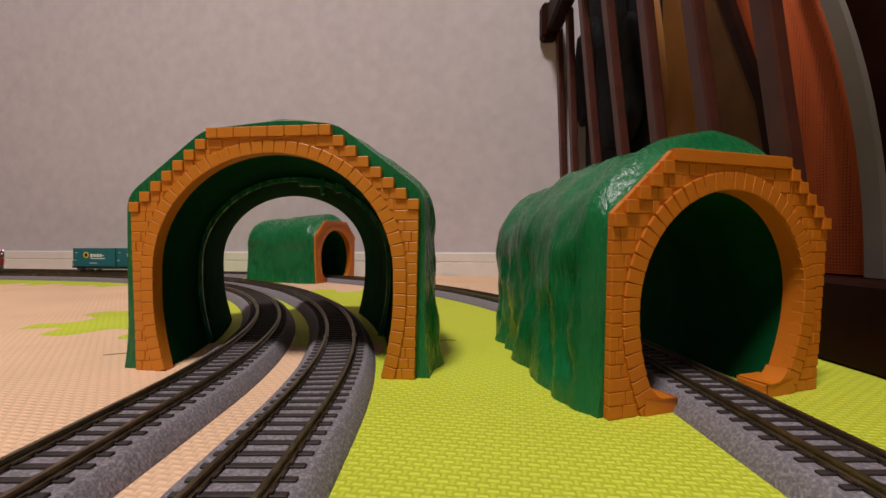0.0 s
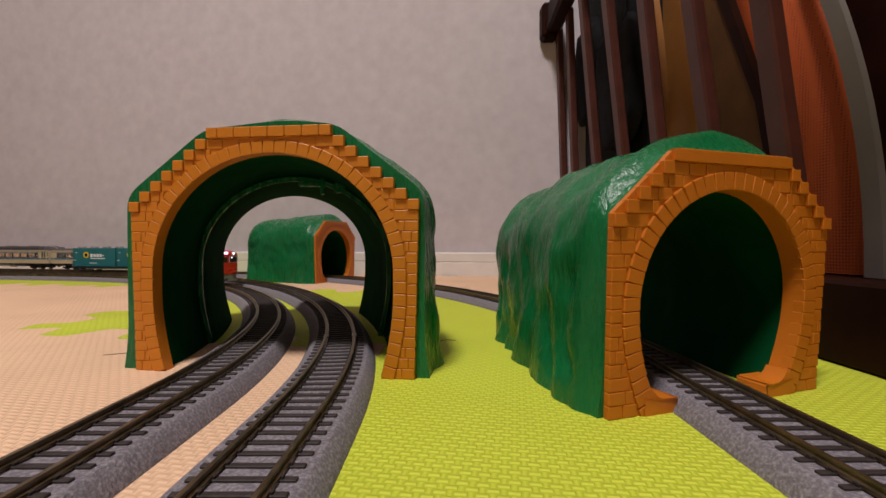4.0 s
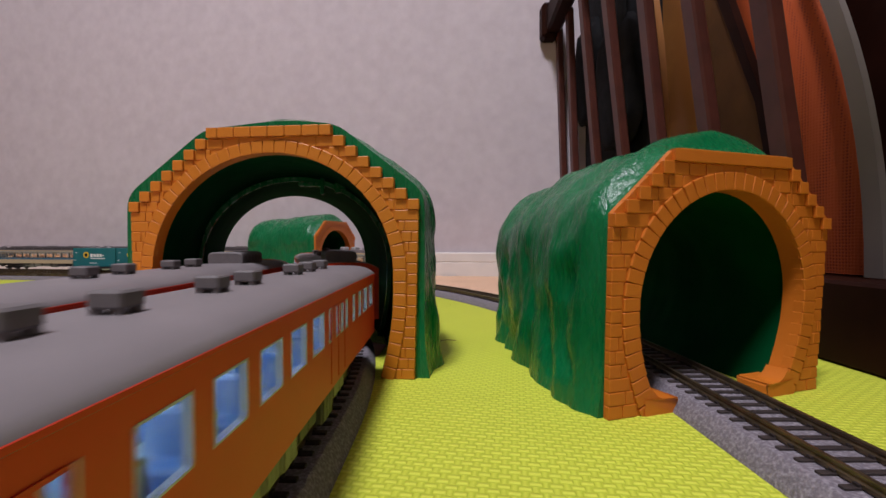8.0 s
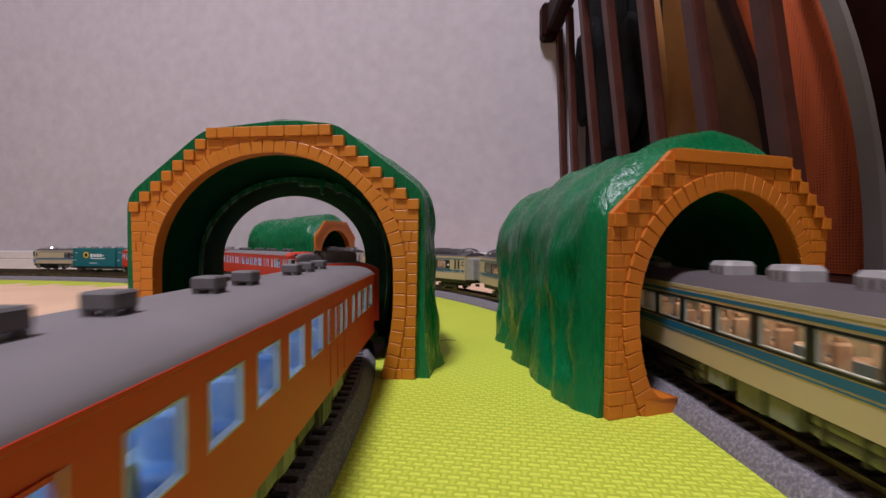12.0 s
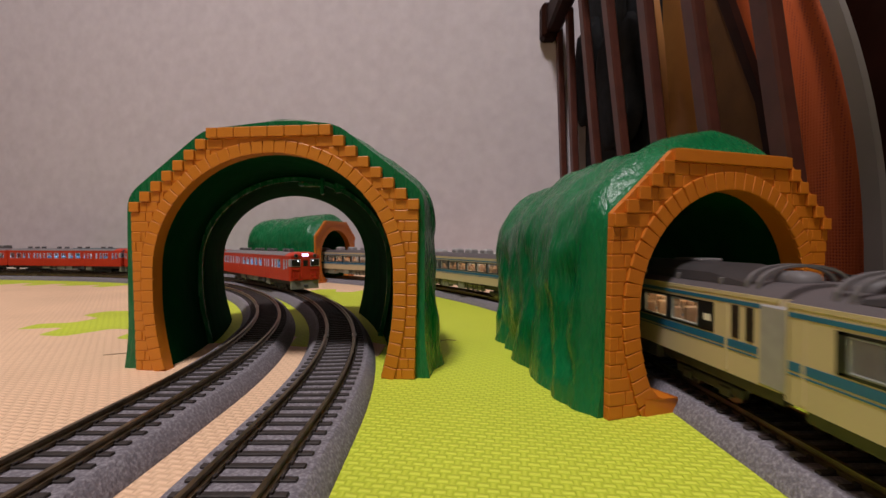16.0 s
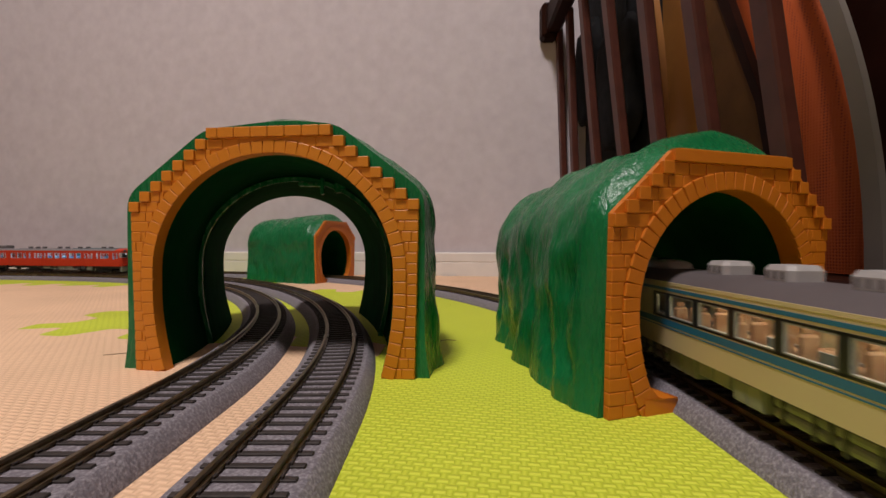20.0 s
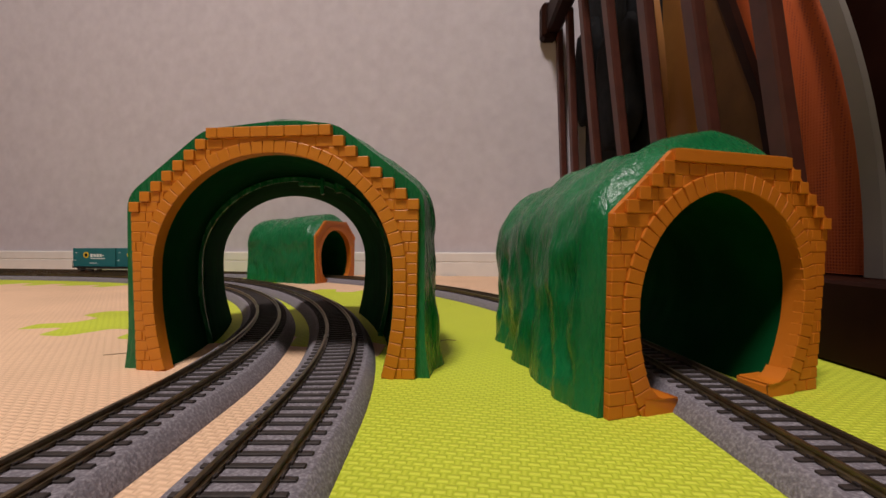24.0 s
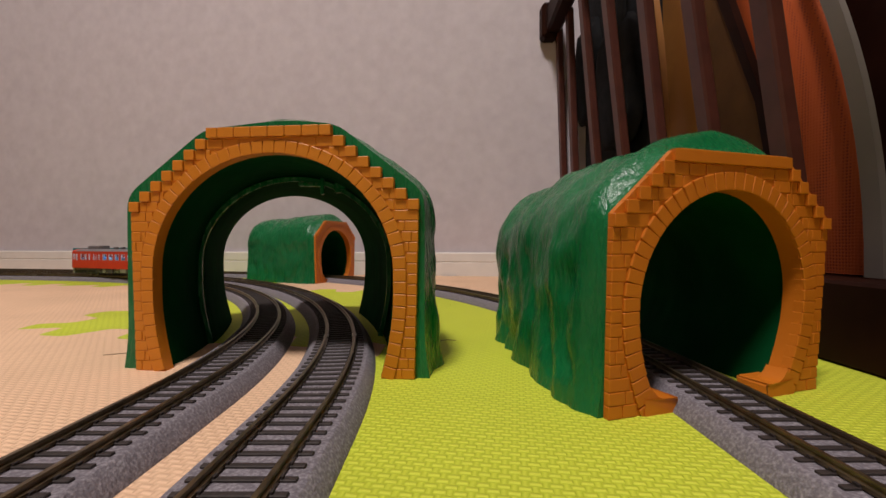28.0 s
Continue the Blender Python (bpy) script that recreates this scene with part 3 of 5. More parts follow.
N = 60
rows = []
for k in range(N + 1):
    t = (k / N) ** 1.25
    cx, cy, turn = wide_line(t)
    out = ease((cy - 2.6) / 26)
    rows.append((cx, cy, turn, 81.2 + 3.2 * out, 81.0 + 5.6 * out - 3 * t, 93.6 + 3.0 * out, 36.0 + 2.0 * out, 128.0 + 0.5 * out - 6 * t, 10.5 * math.exp(-((cy - 30) / 24) ** 2) + 2.5 * ease(cy / 60), 3 + int(14 * out), ease((cy - 8) / 24)))
hill(wide, rows, ARCH_WIDE, 5.6, 3.1, "green plastic rock hill", (-30, 2, 17, 36, 52, 76, 98, 121, 150, 180), 1.0)
# the rear shell plugged into the front one, and its thin orange rim
rings = []
for k in range(25):
    t = 0.47 + 0.53 * k / 24
    cx, cy, turn = wide_line(t)
    a = radians(turn + 6 * (1 - k / 24))
    ring = [(x, z) for x, z in swell(opening(*ARCH_WIDE), 0.2)] + [(x, z) for x, z in reversed(swell(opening(*ARCH_WIDE), -2.9))]
    rings.append([(cx - 1.0 + x * math.cos(a), cy + x * math.sin(a), z) for x, z in ring])
bm = loft(rings)
part("rear_shell", bm, GREEN_SHADED, wide, "green plastic inner shell with shade in its colour", 40)
cx, cy, turn = wide_line(0.47)
m = pose((cx - 1.0) * MM, (cy - 1.5) * MM, 0, 0, 0, turn + 6)
bm = prism(swell(opening(*ARCH_WIDE), 0.1) + list(reversed(swell(opening(*ARCH_WIDE), -3.0))), "y", -1.6, 0.6)
bmesh.ops.bevel(bm, geom=[e for e in bm.edges if len(e.link_faces) == 2 and e.calc_face_angle() > 0.9], offset=0.7, segments=2, affect="EDGES")
ob = part("shell_lip", bm, GREEN, wide, "", 40)
ob.matrix_basis = m
for x, w, z0, z1 in ((16.5, 1.3, 102, 115), (8, 7.5, 107.5, 110), (27, 2.0, 103.5, 110.5)):
    ob = part("clip", one(x - w, x + w, -5, 1, z0, z1, 0.5), GREEN, wide)
    ob.matrix_basis = m
bm = bmesh.new()
cyl(bm, (30, -2, 109), (0, 1, 0), 3.2, 6, 16)
ob = part("clip", bm, GREEN, wide)
ob.matrix_basis = m
cx, cy, turn = wide_line(1.0)
ob = part("rear_rim", prism(swell(opening(*ARCH_WIDE), 4.0) + list(reversed(swell(opening(*ARCH_WIDE), -2.0))), "y", 0.2, 3.5), ORANGE, wide, "thin orange rear rim")
ob.matrix_basis = pose((cx - 1.0) * MM, cy * MM, 0, 0, 0, turn)

ARCH_NARROW = (34.5, 46, 42, 44, 90.3)


def narrow_tunnel(at, skew, label, seed, lean):
    t = thing("toy_tunnel", label, "toy tunnel", "toy tunnels over the tracks", at=at)
    portal(t, 58.2, 60.9, 79.4, 106.0, 33.2, 5, ARCH_NARROW, 8.5, 7.8, True, lean)
    rows = []
    for k in range(61):
        q = (k / 60) ** 1.2
        y = 2.9 + 143 * q
        out = ease((y - 2.9) / 13)
        dip = 4.5 * ease((q - 0.60) / 0.12)
        end = max(0.0, (q - 0.93) / 0.07)
        rows.append((skew * q ** 1.25, y, -0.55 * skew * q, 58.8 + 6.2 * out - 6 * q - 2.5 * end ** 2, 59.4 + 4.5 * out - 6 * q - 2.5 * end ** 2, 78 + 8 * out - dip - 4 * end ** 2, 34 + 2 * out, 105.0 + 6.5 * out - dip - 4 * end ** 2,
                     5.5 * math.exp(-((y - 22) / 20) ** 2) + 3.5 * out, 3 + int(22 * out), ease((y - 9) / 16)))
    hill(t, rows, ARCH_NARROW, 4.8, seed, "green plastic rock hill", (-30, 3, 19, 38, 62, 84, 111, 137, 165), 0.0, lean)
    back = [(-53, 0), (-53, 72), (-29, 95), (29, 95), (53, 72), (53, 0)]
    ob = part("rear_portal", prism([(x + lean * z, z) for x, z in back + list(reversed(opening(*ARCH_NARROW)))], "y", 0.2, 3.0), ORANGE, t, "orange plastic rear portal")
    ob.matrix_basis = pose(skew * MM, 145.9 * MM, 0, 0, 0, -0.55 * skew)
    return t


narrow_tunnel(pose(0.118, 0.181, 0, 0, 0, 18), 25, "green plastic toy tunnel with orange brick portal on lime mat", 11.7, 0.056)
narrow_tunnel(pose(-0.190, 0.765, 0, 0, 0, 70), 0, "green plastic toy tunnel with an orange brick portal, near the wall", 23.4, 0.0)

# loose hairs and crumbs on the mats
for pts in ([(86, 290), (92, 297), (99, 294), (104, 299)], [(-2, 296), (3, 299), (9, 297)], [(-205, 258), (-192, 264), (-178, 262), (-170, 258)]):
    bm = bmesh.new()
    fine = []
    for k in range(13):
        f = k / 12 * (len(pts) - 1)
        i = min(int(f), len(pts) - 2)
        fine.append(Vector(pts[i]).lerp(Vector(pts[i + 1]), f - i))
    tagged(part("hair", loft([[(p.x - 0.18, p.y, 0.05), (p.x + 0.18, p.y + 0.1, 0.05), (p.x, p.y, 0.45)] for p in fine]), HAIR), "thin dark hair lying on a mat", "hair")
for x, y in ((-73, 216), (-78, 300)):
    tagged(part("crumb", lump(0.9, 0.7, 0.5, (x, y, 0.45), 0.3, x, 5, 1.0), BLACK), "tiny dark crumb on a mat", "crumb")

# ---- the slatted bed side, with things stored behind it ----
bed = thing("slatted_bed", "dark brown wooden bed with a slatted side", "bed")
part("base_rail", one(219, 248, 120, 852, 0, 47, 2), BED_WOOD, bed, "low near-black base rail")
part("base_panel", one(248, 560, 120, 852, 0, 43), BED_WOOD, bed)
rail_far, rail_near = (213, 846), (178, 120)
bm = bmesh.new()
for v in bx(bm, -14, 14, 0, 730, 470, 520, 5):
    pass
d = Vector(rail_near) - Vector(rail_far)
bmesh.ops.transform(bm, matrix=Matrix.Translation((rail_far[0], rail_far[1], 0)) @ Matrix.Rotation(math.atan2(d.y, d.x) - math.pi / 2, 4, "Z"), verts=bm.verts)
part("top_rail", bm, BED_WOOD, bed)
part("corner_bracket", one(190, 222, 826, 858, 462, 530, 6), BED_WOOD, bed)
for y, slope in ((836, 0.036), (763, 0.040), (641, 0.089), (544, 0.110), (457, 0.106), (369, 0.142), (292, 0.150), (200, 0.152)):
    bm = bmesh.new()
    bx(bm, -5.4, 5.4, -9.0, 9.0, 0, 436, 1.8)
    ob = part("slat", bm, BROWN_WOOD, bed, "", 30)
    ob.matrix_basis = pose((240 + 60 * max(0, slope - 0.06)) * MM, y * MM, 0.044, 0, -math.degrees(math.atan(slope)), 0)

# black bag
bag = thing("black_bag", "black cloth bag stored upright behind the bed slats", "bag")


part("body", lump(30, 128, 300, (296, 712, 345), 0.08, 2.0), BLACK_CLOTH, bag, "", 60)
part("pocket", lump(14, 70, 90, (258, 640, 300), 0.12, 5.0), BLACK_CLOTH, bag, "", 60)
bm = one(250, 256, 600, 622, 60, 500, 2)
part("strap", bm, BLACK_CLOTH, bag)
part("flap", lump(22, 50, 90, (268, 776, 372), 0.12, 8.0), BLACK_CLOTH, bag, "", 60)


def curved_board(name, label, category, pts, width, thick, material, x):
    """A board bent along (y, z) points, standing in the plane x."""
    bm = bmesh.new()
    rows = []
    for i, (y, z) in enumerate(pts):
        a, b = Vector(pts[max(0, i - 1)]), Vector(pts[min(len(pts) - 1, i + 1)])
        d = (b - a).normalized()
        nrm = Vector((-d.y, d.x))
        l, r = Vector((y, z)) + nrm * width / 2, Vector((y, z)) - nrm * width / 2
        e = thick * 0.3
        rows.append([(x - thick / 2, l.x, l.y), (x + thick / 2, l.x, l.y), (x + thick / 2, r.x, r.y), (x - thick / 2, r.x, r.y)])
    bm = loft(rows)
    bmesh.ops.bevel(bm, geom=[e for e in bm.edges if len(e.link_faces) == 2 and e.calc_face_angle() > 1.0], offset=min(3.0, thick * 0.25), segments=2, affect="EDGES")
    return tagged(part(name, bm, material, None, "", 35), label, category)


curved_board("tan_board", "tan wooden curved board behind the bed slats", "board", [(545 + 8 * math.sin(k / 3), 43 + k * 45) for k in range(12)], 120, 16, TAN_WOOD, 304)
pad = thing("leather_pad", "dull brown leather pad leaning behind the slats", "pad")
part("panel", prism([(474, 43), (378, 43), (378, 120), (394, 197), (446, 314), (505, 440), (512, 440), (496, 314), (484, 197)], "x", 289, 294), DARK_TAN, pad, "dull brown leather panel")
part("edge_strip", prism([(379, 43), (372, 43), (372, 120), (388, 197), (436, 314), (494, 440), (506, 440), (450, 314), (397, 197), (379, 120)], "x", 287, 294.5), BED_WOOD, pad, "near-black edge strip")

curved_board("tan_strip", "narrow tan wooden strip behind the slats", "strip", [(540 + 1.2 * k * k - 6 * k, 43 + k * 45) for k in range(11)], 16, 10, TAN_WOOD, 272)

# orange net cushion with grey edge band
cushion = thing("orange_cushion", "orange net-cloth cushion with a grey edge band", "cushion")
rings = []
for k in range(25):
    z = 44 + k * 20
    bow = 9 * math.sin(math.pi * min(1, k / 24))
    near_edge = 1.06 * (291 + 0.00085 * min(z - 44, 260) ** 2)
    far_edge = 468
    ring = []
    for q in range(14):
        f = q / 13
        ring.append((312 - bow * math.sin(math.pi * f) - 5 * math.sin(math.pi * f) ** 0.3, near_edge + (far_edge - near_edge) * f, z))
    for q in range(13, -1, -1):
        f = q / 13
        ring.append((320 + 6 * math.sin(math.pi * f) ** 0.5, near_edge + (far_edge - near_edge) * f, z))
    rings.append(ring)
part("cover", loft(rings), NET, cushion, "orange net cloth cover", 50)
band = [(291 + 0.00085 * min(z - 44, 260) ** 2, z) for z in range(44, 560, 24)]
rows = [[(292, y - 6.5, z), (297, y - 6.5, z), (297, y + 6.5, z), (292, y + 6.5, z)] for y, z in band]
part("edge_band", loft(rows), GREY_BAND, cushion, "pale grey edge band", 50)
cab = thing("dark_cabinet", "dark brown wooden cabinet beside the bed", "cabinet")
part("body", one(334, 560, 60, 600, 43.2, 640, 4), BED_WOOD, cab)

# ---- railway cars (each drawn round its middle, on the rail tops, nose to +x) ----
_window_cache = {}


def window(parent, x, side, half, z0, z1, w, rim, y_out=0.0):
    """One side window: a rim with a pane of glass in it; alike windows share their meshes."""
    key = (round(w, 2), round(z1 - z0, 2), rim.name)
    if key not in _window_cache:
        h = z1 - z0
        bm = bmesh.new()
        for a in ((-w / 2, -w / 2 + 0.35, 0, h), (w / 2 - 0.35, w / 2, 0, h), (-w / 2, w / 2, 0, 0.35), (-w / 2, w / 2, h - 0.35, h)):
            bx(bm, a[0], a[1], -1.25, 0.12, a[2], a[3])
        r = part("window", bm, rim)
        p = part("pane", one(-w / 2 + 0.4, w / 2 - 0.4, -0.35, -0.05, 0.4, h - 0.4), GLASS)
        p.visible_shadow = False
        _window_cache[key] = (r.data, p.data)
        bpy.data.objects.remove(r)
        bpy.data.objects.remove(p)
    a, b = _window_cache[key]
    r = new("window", a)
    r.parent = parent
    r.matrix_basis = pose(x * MM, side * (half + y_out) * MM, z0 * MM, 0, 0, 0 if side > 0 else 180)
    p = new("pane", b)
    p.parent = r
    p.visible_shadow = False
    return r


def side_wall(bm, half, x0, x1, z0, z1, wins, thick=1.2):
    """Adds both side walls with their openings, and the plate that joins them below. wins: (middle, width, bottom, top)."""
    xs = sorted({x0, x1} | {c + q * w / 2 for c, w, _, _ in wins for q in (-1, 1)})
    zs = sorted({z0, z1} | {z for w in wins for z in w[2:]})
    ys = [-half, -half + thick, half - thick, half]
    solid = {}
    for i in range(len(xs) - 1):
        for k in range(len(zs) - 1):
            xm, zm = (xs[i] + xs[i + 1]) / 2, (zs[k] + zs[k + 1]) / 2
            hole = any(abs(xm - c) < w / 2 and lo < zm < hi for c, w, lo, hi in wins)
            solid[i, 0, k] = solid[i, 2, k] = not hole
        solid[i, 1, 0] = False
    made = {}

    def v(i, j, k):
        if (i, j, k) not in made:
            made[i, j, k] = bm.verts.new((xs[i], ys[j], zs[k]))
        return made[i, j, k]
    for (i, j, k), full in list(solid.items()):
        if not full:
            continue
        for d, quad in (((-1, 0, 0), ((0, 0, 0), (0, 0, 1), (0, 1, 1), (0, 1, 0))), ((1, 0, 0), ((1, 0, 0), (1, 1, 0), (1, 1, 1), (1, 0, 1))),
                        ((0, -1, 0), ((0, 0, 0), (1, 0, 0), (1, 0, 1), (0, 0, 1))), ((0, 1, 0), ((0, 1, 0), (0, 1, 1), (1, 1, 1), (1, 1, 0))),
                        ((0, 0, -1), ((0, 0, 0), (0, 1, 0), (1, 1, 0), (1, 0, 0))), ((0, 0, 1), ((0, 0, 1), (1, 0, 1), (1, 1, 1), (0, 1, 1)))):
            if not solid.get((i + d[0], j + d[1], k + d[2]), False):
                bm.faces.new([v(i + a, j + b, k + c) for a, b, c in quad])
    for i in range(len(xs) - 1):
        bm.faces.new((v(i, 1, 0), v(i + 1, 1, 0), v(i + 1, 2, 0), v(i, 2, 0)))


def roof_rings(half, z0, rise, xs, n=16, drops=None, power=3.6):
    rings = []
    for i, x in enumerate(xs):
        hw, up = half, rise
        if drops:
            hw, up = half * drops[i][0], rise * drops[i][1]
        top = [(x, -hw + 2 * hw * k / n, z0 + up * (1 - abs(-1 + 2 * k / n) ** power)) for k in range(n + 1)]
        rings.append([(x, -hw, z0 - 0.8)] + top + [(x, hw, z0 - 0.8)])
    return rings


def bogie(parent, x):
    b = part("bogie", one(-15, 15, -10.5, 10.5, 5.0, 8.0, 0.6), UNDER, parent)
    b.matrix_basis = pose(x * MM, 0, 0)
    bm = bmesh.new()
    for s in (-1, 1):
        bx(bm, -18, 18, s * 11.2 - 1.2, s * 11.2 + 1.2, 3.6, 7.2, 0.5)
        for a in (-10.5, 10.5):
            bx(bm, a - 2.6, a + 2.6, s * 11.6 - 1.6, s * 11.6 + 1.6, 2.6, 6.2, 0.5)
    part("side_frame", bm, UNDER, b)
    for a in (-10.5, 10.5):
        bm = bmesh.new()
        for s in (-1, 1):
            cyl(bm, (a, s * 8.2, 5.3), (0, 1, 0), 5.2, 2.2, 16)
        cyl(bm, (a, 0, 5.3), (0, 1, 0), 1.0, 16, 8)
        part("wheelset", bm, STEEL, b)
    return b


def underfloor(parent, half, seed, light, top=13.8):
    """Boxes and tanks hung under the floor, with their lids and ribs."""
    rnd = random.Random(seed)
    for s in (-1, 1):
        x = -60.0
        while x < 54:
            w, h = rnd.uniform(7, 19), rnd.uniform(5.5, 8.6)
            m = UNDER_GREY if rnd.random() < light else UNDER
            inner, outer = s * (half - 9), s * (half - rnd.uniform(0.8, 2.4))
            if rnd.random() < 0.25:
                bm = bmesh.new()
                for k in range(2):
                    cyl(bm, (x + w / 2, s * (half - 4.2), top - 2.6 - 3.2 * k), (1, 0, 0), 1.7, w, 12)
                tank = part("underfloor_tank", bm, m, parent)
                bm = bmesh.new()
                for q in (0.2, 0.8):
                    bx(bm, x + w * q - 0.5, x + w * q + 0.5, min(s * (half - 6.2), s * (half - 2.2)), max(s * (half - 6.2), s * (half - 2.2)), top - 8, top)
                part("tank_strap", bm, UNDER, tank)
            else:
                box = part("underfloor_box", one(x, x + w, min(inner, outer), max(inner, outer), top - h, top + 0.1, 0.4), m, parent)
                bm = bmesh.new()
                n = rnd.choice((1, 2, 3))
                for q in range(n):
                    a0, a1 = x + 0.6 + (w - 1.2) * q / n, x + 0.2 + (w - 1.2) * (q + 1) / n
                    bx(bm, a0, a1, min(outer, outer + s * 0.45), max(outer, outer + s * 0.45), top + 0.5 - h, top - 0.6, 0.15)
                part("box_lid", bm, m, box)
            x += w + rnd.uniform(0.8, 3.5)
        part("floor_pipe", one(-62, 58, min(s * (half - 9.5), s * (half - 10.3)), max(s * (half - 9.5), s * (half - 10.3)), top - 6, top - 5.2), UNDER, parent)
    part("chassis", one(-121, 121, -half + 4, half - 4, 8.8, top + 1.2), UNDER, parent)


def coupler(parent, x):
    part("coupler", one(min(x, x * 1.035), max(x, x * 1.035), -1.8, 1.8, 5.5, 8.5, 0.4), UNDER, parent)


VENT_MESH = []


def roof_vent(parent, x, z, y=0.0):
    if not VENT_MESH:
        bm = one(-2.8, 2.8, -2.8, 2.8, 1.0, 3.9, 0.4)
        for a in (-1.8, 1.8):
            for b in (-1.8, 1.8):
                bx(bm, a - 0.7, a + 0.7, b - 0.7, b + 0.7, -0.9, 1.2)
        ob = part("roof_vent", bm, VENT_GREY)
        VENT_MESH.append(ob.data)
        bpy.data.objects.remove(ob)
    ob = new("roof_vent", VENT_MESH[0])
    ob.parent = parent
    ob.matrix_basis = pose(x * MM, y * MM, z * MM)


def nose_path(u, length, half, r):
    """Place and outward heading on a rounded nose, u along it from the middle of its front round the corner and back."""
    flat, arc = half - r, math.pi / 2 * r
    if u <= flat:
        return length, u, 0.0
    if u <= flat + arc:
        a = (u - flat) / r
        return length - r + r * math.cos(a), flat + r * math.sin(a), a
    return length - r - (u - flat - arc), half, math.pi / 2


def nose_panel(sgn, side, length, half, r, u0, u1, z0, z1, proud, back=0.4, n=12):
    """A panel laid round the nose between u0 and u1, standing proud of it."""
    rings = []
    for k in range(n + 1):
        x, y, a = nose_path(u0 + (u1 - u0) * k / n, length, half, r)
        c, q = math.cos(a), math.sin(a)
        xo, yo, xi, yi = x + proud * c, y + proud * q, x - back * c, y - back * q
        rings.append([(sgn * xi, side * yi, z0), (sgn * xo, side * yo, z0), (sgn * xo, side * yo, z1), (sgn * xi, side * yi, z1)])
    return loft(rings)


def nose_band(sgn, length, half, r, proud, x_back, z0, z1):
    """The whole nose from side to side as one solid between two heights."""
    pts = []
    flat, arc = half - r, math.pi / 2 * r
    us = [0.0, flat] + [flat + arc * k / 8 for k in range(1, 9)]
    for side, order in ((-1, reversed(us)), (1, us)):
        for u in order:
            x, y, a = nose_path(u, length, half, r)
            pts.append((sgn * (x + proud * math.cos(a)), side * (y + proud * math.sin(a))))
    pts = [(sgn * min(x_back, length - r), pts[0][1])] + pts + [(sgn * min(x_back, length - r), pts[-1][1])] if x_back < length - r else pts
    clean = []
    for p in pts:
        if not clean or (Vector(p) - Vector(clean[-1])).length > 1e-3:
            clean.append(p)
    return prism(clean, "z", z0, z1)


RED_L, RED_W = 125.0, 19.0


def red_car(label, cab_front, cab_rear, box_at, seed, lit=False):
    """Vermilion diesel railcar: lit windows, grey roof with vents, cabs where asked."""
    t = thing("red_railcar", label, "model train car", "red railcars on the tracks")
    z0, z1, a, b = 13.4, 42.4, 27.8, 38.0
    L, W = RED_L, RED_W
    # from the rear end to the nose; the doors have narrow windows
    end_cab = [(46.5, 3.6), (54.5, 3.6), (61.5, 3.6), (73.5, 3.6), (83.0, 5.0), (93.0, 10.6), (109.0, 4.2), (116.5, 3.8)]
    end_flat = [(44.5, 3.6), (53.5, 4.4), (59.5, 3.6), (66.5, 3.6), (79.0, 4.4), (90.5, 5.6), (102.8, 10.6), (117.8, 10.6)]
    wins = [(c, 10.8, a, b) for c in (-32.2, -16.1, 0, 16.1, 32.2)]
    for sgn, cabbed in ((1, cab_front), (-1, cab_rear)):
        for c, w in (end_cab if cabbed else end_flat):
            wins.append((sgn * c, w, a - (1.5 if 4.1 < w < 4.3 else 0), b))
    bm = bmesh.new()
    side_wall(bm, W, -L + 3.4 if cab_rear else -L - 3.6, L - 3.4 if cab_front else L + 3.6, z0, z1, wins)
    part("body", bm, RED, t, "vermilion painted car body")
    for c, w, lo, hi in wins:
        for s in (-1, 1):
            window(t, c, s, W, lo, hi, w, WINDOW_RIM)
    # doors: a thin raised frame round each pair of leaves
    for c in (54.5, -54.5):
        for s in (-1, 1):
            bm = bmesh.new()
            for x in (c - 9, c, c + 9):
                bx(bm, x - 0.25, x + 0.25, s * W - 0.2, s * W + 0.22, 15, 38)
            bx(bm, c - 9, c + 9, s * W - 0.2, s * W + 0.22, 37.6, 38.1)
            part("door_frame", bm, RED, t)
    # roof
    xf, xr = (L - 13 if cab_front else L + 4.1), (-L + 13 if cab_rear else -L - 4.1)
    xs = [xr + (xf - xr) * k / 6 for k in range(7)]
    part("roof", loft(roof_rings(W + 0.35, z1, 3.9, xs, 24, None, 5.0)), RED_ROOF, t, "matt grey arched roof", 50)
    part("gutter", one(xr, xf, -W - 0.42, W + 0.42, z1 - 0.8, z1 + 0.05, 0.1), RED, t)
    for x in ((-101,) if not cab_rear else ()) + (-84, -68, -32.5, -14.5, 14.5, 32.5, 68, 84) + ((101,) if not cab_front else ()):
        if box_at and abs(x - box_at) < 24:
            continue
        roof_vent(t, x, z1 + 3.8)
    if box_at:
        bm = bmesh.new()
        prof = [(-10.5, 2.5), (-10.5, 8.0), (-9.9, 9.2), (-8.6, 9.8), (-4, 10.1), (4, 10.1), (8.6, 9.8), (9.9, 9.2), (10.5, 8.0), (10.5, 2.5)]
        bm = loft([[(box_at + 0.74 * x, 0.88 * y * f, z1 + 2.5 + (z - 2.5) * g) for y, z in prof] for x, f, g in ((-20, 0.95, 0.9), (-19.2, 1, 1), (-0.6, 1, 1), (0, 0.99, 0.985), (0.6, 1, 1), (19.2, 1, 1), (20, 0.95, 0.9))])
        part("roof_cooler_box", bm, VENT_GREY, t, "large grey roof box", 30)
        bm = bmesh.new()
        for k in range(5):
            bx(bm, box_at - 11.5 + 4.9 * k, box_at - 8.3 + 4.9 * k, -9.34, 9.34, z1 + 5, z1 + 8, 0.2)
        part("box_grille", bm, ROOF_GREY, t)
